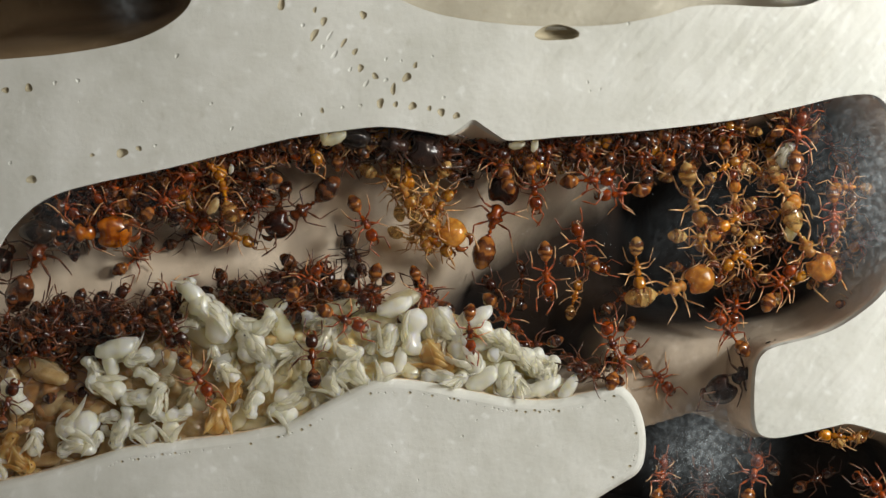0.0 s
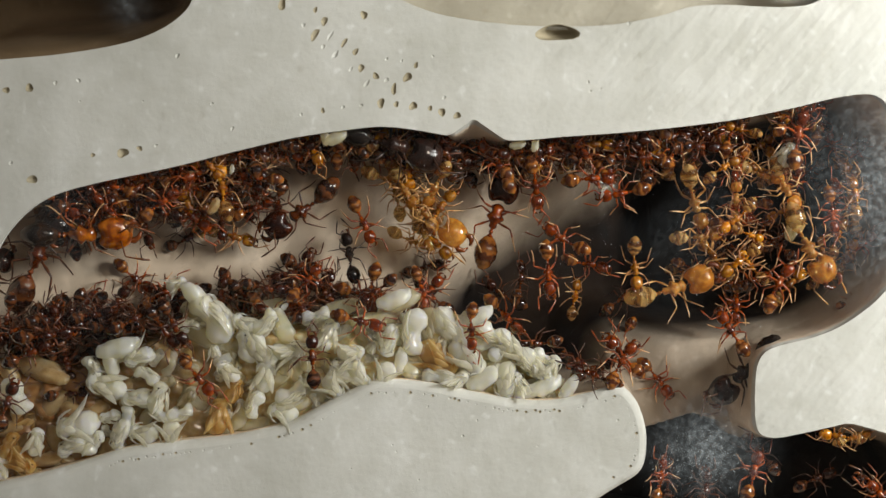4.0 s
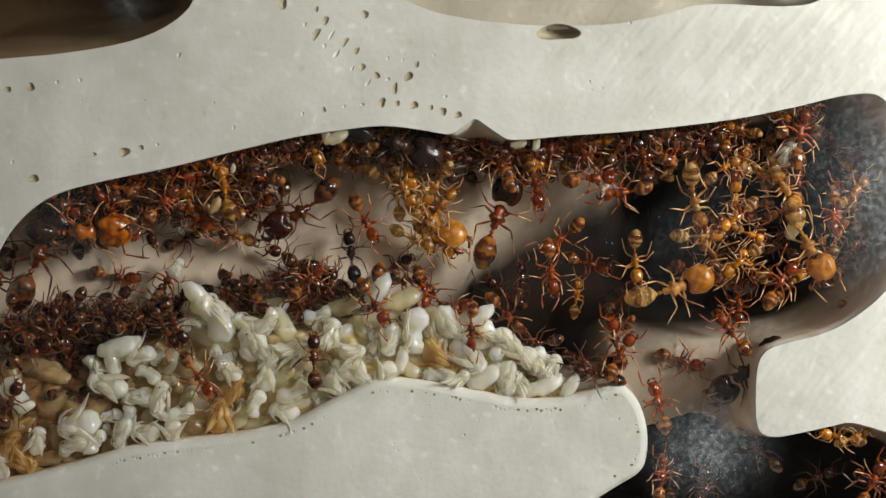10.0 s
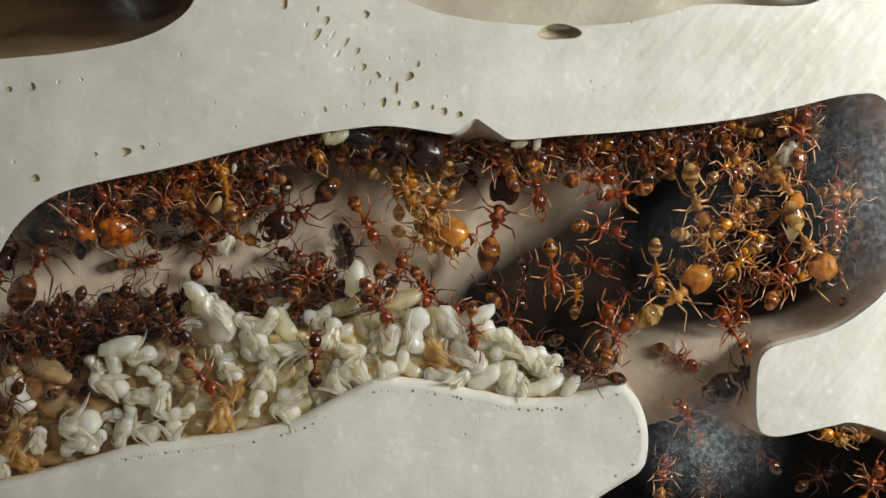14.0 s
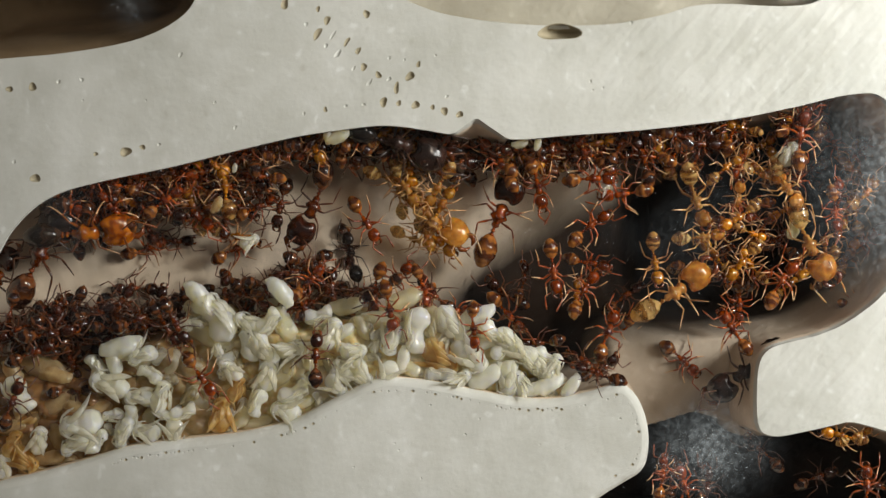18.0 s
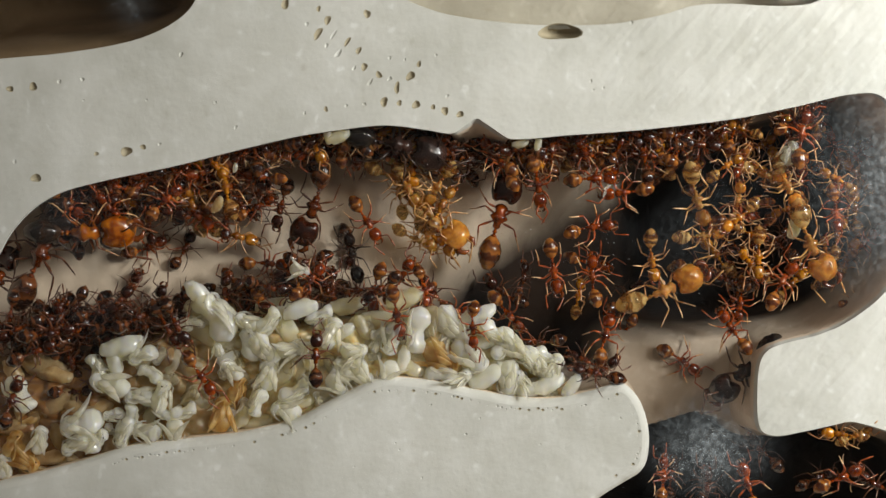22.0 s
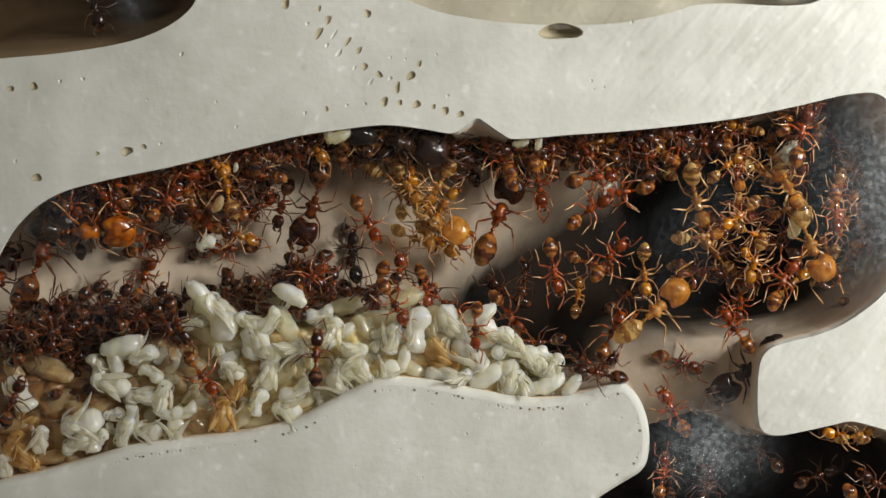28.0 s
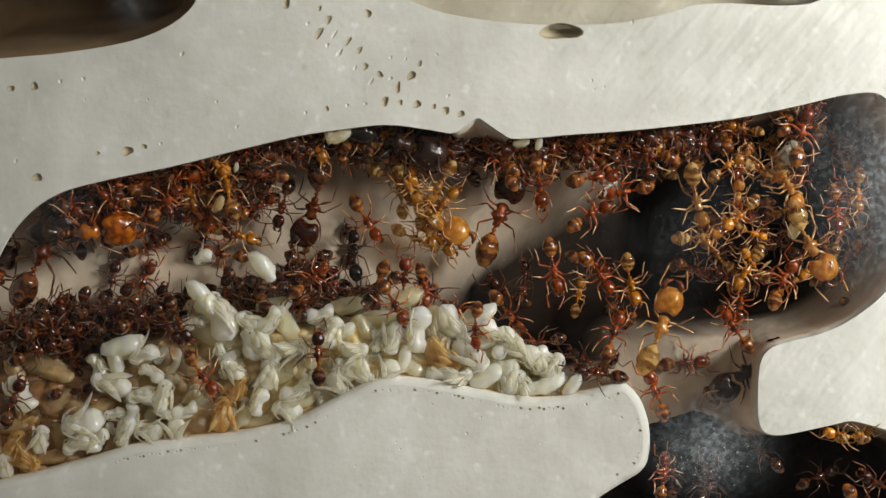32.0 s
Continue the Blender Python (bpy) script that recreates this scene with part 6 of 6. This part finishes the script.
def motions():
    go(forager, [(0, -17.34, -0.48, 40), (1, -17.22, -0.58, 40), (2, -17.58, -0.93, 30), (3, -17.34, -1.41, -5), (6, -18.24, -1.85, -75), (7, -18.77, -1.57, -35), (8, -18.43, -1.29, -5), (9, -18.12, -1.33, -20), (10, -18.52, -1.62, -10), (11, -18.11, -1.15, 8), (12, -17.36, -0.83, 30), (13, -17.57, -0.90, 12), (14, -17.35, -0.84, 8), (17, -16.90, -0.04, 20), (32, -16.91, 0.04, 20)])
    go(dark_runner, [(0, -18.53, -3.81, 160), (12, -18.19, -3.23, 170), (14, -17.58, -2.76, 170), (17, -17.38, -2.41, 175), (18, -17.77, -2.29, 180), (19, -16.69, -1.84, 175), (20, -18.94, -2.26, 180), (21, -18.47, -2.33, 120), (22, -17.90, -2.37, 60), (23, -18.52, -2.34, 30), (24, -20.93, -2.50, 20), (25, -17.67, -1.64, 35), (28, -20.38, -2.71, 30), (29, -19.26, -1.91, 90), (30, -21.87, -1.50, 160), (31, -21.36, -2.14, 150), (32, -18.99, -1.89, 75)])
    go(lookout, [(0, -14.53, 0.67, 30), (17, -15.04, 0.44, 0), (19, -16.02, -0.05, -10), (20, -16.47, -1.01, 25), (21, -15.07, -0.21, 40), (22, -14.82, -0.06, 60), (23, -14.93, -0.87, 65), (24, -14.58, -0.77, 65), (25, -14.14, -0.07, 60), (28, -13.84, 0.40, 60), (32, -13.86, 0.39, 60)])
    go(upright_worker, [(0, -18.69, -3.97, 40), (24, -18.78, -3.92, 45), (25, -18.47, -3.12, 60), (28, -17.14, -1.72, 70), (29, -17.50, -1.91, 80), (30, -17.44, -2.07, 75), (31, -17.29, -2.14, 75), (32, -17.23, -1.98, 70)])
    go(climber, [(0, -19.81, -3.33, 20), (3, -20.31, -3.17, 40), (6, -20.58, -2.97, 65), (7, -20.81, -2.82, 80), (8, -21.02, -2.92, 85), (9, -21.03, -3.86, 60), (10, -20.41, -4.18, 40), (32, -20.60, -4.26, 40)])
    go(carrier, [(0, -15.42, -2.52, 20), (6, -15.80, -2.38, 30), (8, -15.67, -2.08, 30), (9, -15.52, -1.93, 40), (10, -15.54, -1.81, 55), (11, -15.42, -1.65, 65), (12, -14.29, -0.95, 50), (13, -14.08, -0.96, 70), (14, -13.42, -0.35, 55), (17, -11.79, -0.04, 30), (19, -11.64, -0.05, 10), (20, -11.16, -0.53, 0), (21, -10.63, -0.79, 0), (22, -10.04, -0.89, -5), (23, -11.03, -1.31, -40), (24, -11.13, -0.61, -80), (25, -10.82, -0.55, -110), (28, -12.18, -0.08, -180), (30, -12.67, -0.09, -180), (31, -12.99, -0.47, -180), (32, -12.68, -0.41, -190)], d=4.00)
    go(stacker, [(0, -4.52, -2.48, -20), (6, -4.26, -2.50, 0), (9, -2.73, -2.62, 20), (10, -2.24, -1.84, 10), (11, -3.07, -1.66, 20), (12, -2.54, -1.50, 40), (13, -2.43, -1.51, 60), (14, -2.63, -1.57, 75), (17, -3.00, -1.55, 55), (18, -2.78, -1.71, 40), (19, -2.88, -1.62, 35), (20, -2.64, -1.71, 40), (21, -2.68, -1.62, 50), (22, -2.50, -1.69, 60), (23, -2.50, -1.64, 75), (24, -2.45, -1.64, 85), (28, -2.65, -1.56, 85), (29, -2.38, -1.66, 85), (32, -2.39, -1.79, 85)], d=3.00)
    go(ridge_worker, [(0, -1.37, -3.25, 40), (3, -0.93, -2.78, 50), (6, -0.65, -1.86, 65), (7, -0.60, -2.03, 55), (8, -0.01, -2.60, 30), (9, 0.41, -3.29, 20), (32, 0.41, -3.53, 0)], d=2.60)
    go(shadowed_worker, [(0, -4.83, -0.45, -70), (1, -4.58, -0.80, -60), (2, -3.02, -1.18, 0), (3, -0.95, -0.93, 12), (6, -1.79, -1.27, 10), (7, -2.60, -1.18, 0), (8, -2.93, -1.26, 0), (9, -3.48, -0.59, 0), (10, -2.79, -0.98, 30), (11, -5.37, -0.02, -70), (14, -5.56, -0.03, -80), (32, -5.52, -0.09, -85)])
    go(nurse, [(0, -5.25, -3.76, -25), (1, -5.22, -3.85, -25), (2, -4.99, -3.82, -5), (3, -4.63, -4.03, -20), (6, -4.27, -3.42, -5), (7, -4.19, -3.64, -15), (8, -3.84, -3.28, -20), (9, -3.79, -3.54, -100), (10, -3.71, -3.05, -60), (14, -3.60, -3.07, -60), (17, -3.17, -3.23, -80), (21, -2.68, -3.64, -80), (25, -2.64, -3.59, -85), (28, -2.78, -3.12, -60), (32, -2.80, -3.13, -60)], d=0.70)
    go(waiting_worker, [(0, -7.61, -1.18, 10), (3, -7.96, -1.05, 5), (4.5, -8.20, -1.06, 80), (6, -8.38, -1.07, 165), (7, -8.64, -0.73, 185), (8, -9.13, -0.96, 190), (9, -8.89, -0.65, 180), (10, -8.78, -0.47, 155), (11, -8.88, -0.63, 150), (13, -8.56, -0.73, 180), (14, -8.28, -0.35, 170), (17, -7.96, -0.84, 200), (32, -8.05, -0.89, 200)], d=4.00)
    go(hanging_worker, [(0, 5.52, -1.36, -87), (10, 5.67, -1.23, -85), (17, 5.74, -1.28, -83), (32, 5.69, -1.24, -80)], side="pane")
    go(sidestepper, [(0, 7.40, 0.27, 115), (2, 7.38, 0.27, 118), (3, 6.95, 0.42, 130), (6, 5.62, 0.61, 185), (9, 5.59, 0.65, 200), (10, 6.13, 0.49, 215), (11, 6.45, 0.82, 270), (12, 7.86, 0.43, 320), (13, 8.21, 1.18, 345), (14, 8.33, 1.03, 350), (17, 7.88, 1.17, 390), (19, 7.72, 1.23, 400), (23, 7.85, 1.06, 365), (28, 7.68, 2.04, 395), (32, 7.72, 1.79, 390)], side="pane")
    go(arriving_worker, [(0, 9.54, -6.01, 60), (14, 9.11, -4.87, 60), (17, 7.82, -2.25, 55), (18, 7.39, -2.25, 60), (19, 7.87, -1.62, 78), (22, 7.79, -1.57, 95), (23, 7.64, -1.57, 100), (24, 7.84, -1.21, 85), (25, 8.57, -0.79, 70), (28, 8.71, -0.50, 50), (29, 8.55, -1.23, -25), (30, 8.42, -1.47, -60), (31, 8.18, -1.78, -60), (32, 8.17, -1.51, -50)], side="pane")
    go(door_worker, [(0, 9.12, -5.10, 105), (2, 9.13, -5.10, 110), (3, 9.22, -5.31, 130), (6, 10.36, -6.16, 110), (7, 9.73, -6.17, 60), (8, 9.57, -5.69, 100), (9, 9.19, -4.99, 100), (11, 9.20, -4.85, 100), (12, 8.58, -4.61, 60), (13, 9.46, -4.43, 48), (14, 8.59, -4.25, 75), (17, 8.82, -4.44, 65), (20, 8.62, -4.69, 75), (24, 8.59, -4.77, 70), (28, 8.98, -4.60, 60), (30, 8.81, -5.31, 60), (32, 9.02, -4.61, 70)], d=1.50)
    go(pale_hanger, [(0, 10.38, -1.03, -82), (9, 10.13, -0.77, -85), (11, 10.47, -0.63, -85), (13, 11.30, -1.18, -82), (17, 11.21, -0.89, -80), (23, 10.93, -0.67, -82), (28, 10.55, -1.44, -85), (30, 10.30, -2.14, -85), (32, 9.84, -1.96, -75)], side="pane")
    go(pale_soldier, [(0, 12.41, -2.11, 17), (10, 12.32, -2.16, 17), (11, 12.62, -2.59, 40), (12, 12.70, -2.56, 44), (13, 12.63, -2.69, 45), (14, 12.44, -2.60, 38), (17, 12.42, -2.40, 36), (19, 12.11, -2.40, 33), (21, 11.79, -2.38, 27), (22, 11.70, -2.32, 23), (23, 11.81, -2.60, 30), (24, 11.96, -2.48, 30), (25, 11.53, -2.97, 24), (28, 11.22, -3.40, 40), (29, 11.64, -3.95, 50), (30, 11.33, -3.86, 60), (31, 11.54, -4.02, 65), (32, 11.50, -4.32, 70)], side="pane")
    go(bridge_worker, [(0, 12.17, -7.25, -50), (3, 12.12, -7.48, -52), (6, 12.18, -7.21, -55), (8, 12.29, -7.42, -52), (9, 12.89, -6.89, -10), (10, 13.49, -6.35, -20), (12, 13.41, -6.36, -22), (14, 13.26, -6.24, -30), (17, 13.43, -6.35, -45), (21, 13.41, -6.46, -45), (23, 13.37, -6.47, -25), (25, 13.49, -6.57, -20), (28, 13.28, -6.52, -22), (29, 13.53, -6.42, -5), (32, 13.58, -6.53, 0)])
    go(passing_worker, [(0, 17.14, -12.53, 80), (6, 17.12, -11.86, 78), (8, 12.43, -10.37, 120), (9, 13.45, -10.23, 95), (10, 11.84, -8.60, 110), (12, 16.09, -10.40, 125), (13, 15.14, -10.40, 115), (14, 13.53, -9.62, 125), (17, 12.92, -13.25, 110), (23, 16.97, -12.96, 110), (25, 16.49, -11.11, 120), (28, 12.48, -8.98, 125), (29, 12.86, -9.37, 120), (30, 15.12, -10.60, 105), (32, 11.52, -8.02, 115)], d=3.00)
    go(cellar_worker, [(0, 24.07, -13.62, 120), (6, 23.72, -13.34, 150), (8, 22.00, -12.67, 180), (10, 23.38, -12.75, 60), (12, 20.56, -12.61, 120), (14, 23.28, -12.96, 60), (19, 22.95, -13.07, 90), (21, 22.47, -12.89, 60), (23, 21.09, -12.37, -20), (25, 22.05, -13.44, -60), (28, 22.66, -14.38, -60), (32, 22.64, -14.40, -60)], d=2.20)
    go(corner_visitor, [(0, -23.43, 18.61, -60), (22, -23.36, 16.66, -60), (24, -22.43, 14.77, -55), (25, -21.80, 12.62, -40), (26.5, -20.55, 13.18, 20), (28, -19.55, 13.37, -75), (29, -18.20, 14.76, 40), (30, -16.78, 16.65, 50), (32, -15.85, 18.54, 60)], d=3.20)
    go(right_runner, [(0, 22.11, 3.37, 180), (2, 22.23, 3.43, 100), (3, 22.44, 2.91, 100), (9, 22.45, 3.14, 60), (14, 21.73, 2.91, 0), (17, 22.95, 3.06, 20), (19, 22.63, 2.90, 80), (21, 21.07, 3.67, 130), (22, 21.31, 3.73, 150), (23, 21.00, 3.97, 175), (24, 20.75, 3.87, 180), (25, 21.33, 3.65, 190), (28, 21.23, 2.87, 260), (32, 22.42, 2.86, 270)], d=2.00)
    go(turning_worker, [(0, 15.73, -0.27, 225), (6, 15.74, -0.78, 215), (17, 15.74, -0.70, 225), (19, 16.04, -0.95, 235), (21, 16.69, -0.50, 262), (25, 16.55, -0.73, 270), (28, 16.45, -0.83, 250), (30, 16.44, -1.05, 250), (32, 15.98, -1.29, 235)], side="pane")
    go(dark_soldier, [(0, -7.82, 2.07, 214), (14, -7.97, 1.95, 214), (17, -7.46, 2.22, 240), (19, -7.29, 2.22, 250), (28, -7.41, 2.19, 253), (32, -7.43, 2.12, 255)], d=3.00)
    go(carried_larva, [(0, -2.56, -3.17, 20), (6, -2.65, -2.34, 20), (7, -2.35, -2.14, 25), (8, -1.54, -2.21, 20), (9, -1.70, -2.48, 20), (10, -3.51, -2.27, 50), (11, -4.99, -1.27, 80), (12, -3.90, -1.80, 55), (13, -4.37, -2.07, 65), (14, -4.84, -1.68, 75), (17, -8.12, -2.26, 110), (18, -8.89, -2.33, 130), (19, -8.50, -2.58, 145), (20, -8.11, -2.92, 165), (21, -8.03, -3.19, 190), (22, -7.92, -3.29, 200), (23, -8.17, -3.27, 195), (24, -8.21, -3.00, 175), (25, -8.05, -3.18, 175), (28, -8.43, -2.52, 150), (29, -8.63, -1.85, 115), (30, -9.09, -1.73, 120), (31, -9.89, -1.73, 160), (32, -9.93, -1.01, 130)], d=1.00, legs=False)
    go(carried_scrap, [(0, -13.92, -1.96, 30), (6, -14.90, -1.83, 30), (8, -15.23, -1.51, 20), (9, -14.60, -1.37, 20), (10, -14.55, -1.10, 60), (11, -13.82, -0.57, 60), (12, -12.58, -0.09, 50), (13, -12.63, 0.18, 70), (14, -11.90, 0.18, 50), (17, -10.88, 0.27, 30), (19, -10.40, 0.36, 20), (20, -9.91, -0.79, -20), (21, -8.70, -0.91, 0), (22, -7.97, -1.25, -10), (23, -9.67, -2.00, -60), (24, -10.29, -1.79, -80), (25, -10.81, -1.67, -100), (28, -13.10, 0.20, -150), (29, -13.10, 0.19, -150), (30, -13.33, -0.15, -150), (31, -13.52, -0.70, -150), (32, -13.31, -0.54, -150)], d=1.40, legs=False)

    for a, (x, z, d, h, side, lean, pitch) in ALL_ANTS.items():
        restless(a, x, z, d, h, side, lean, pitch)


motions()
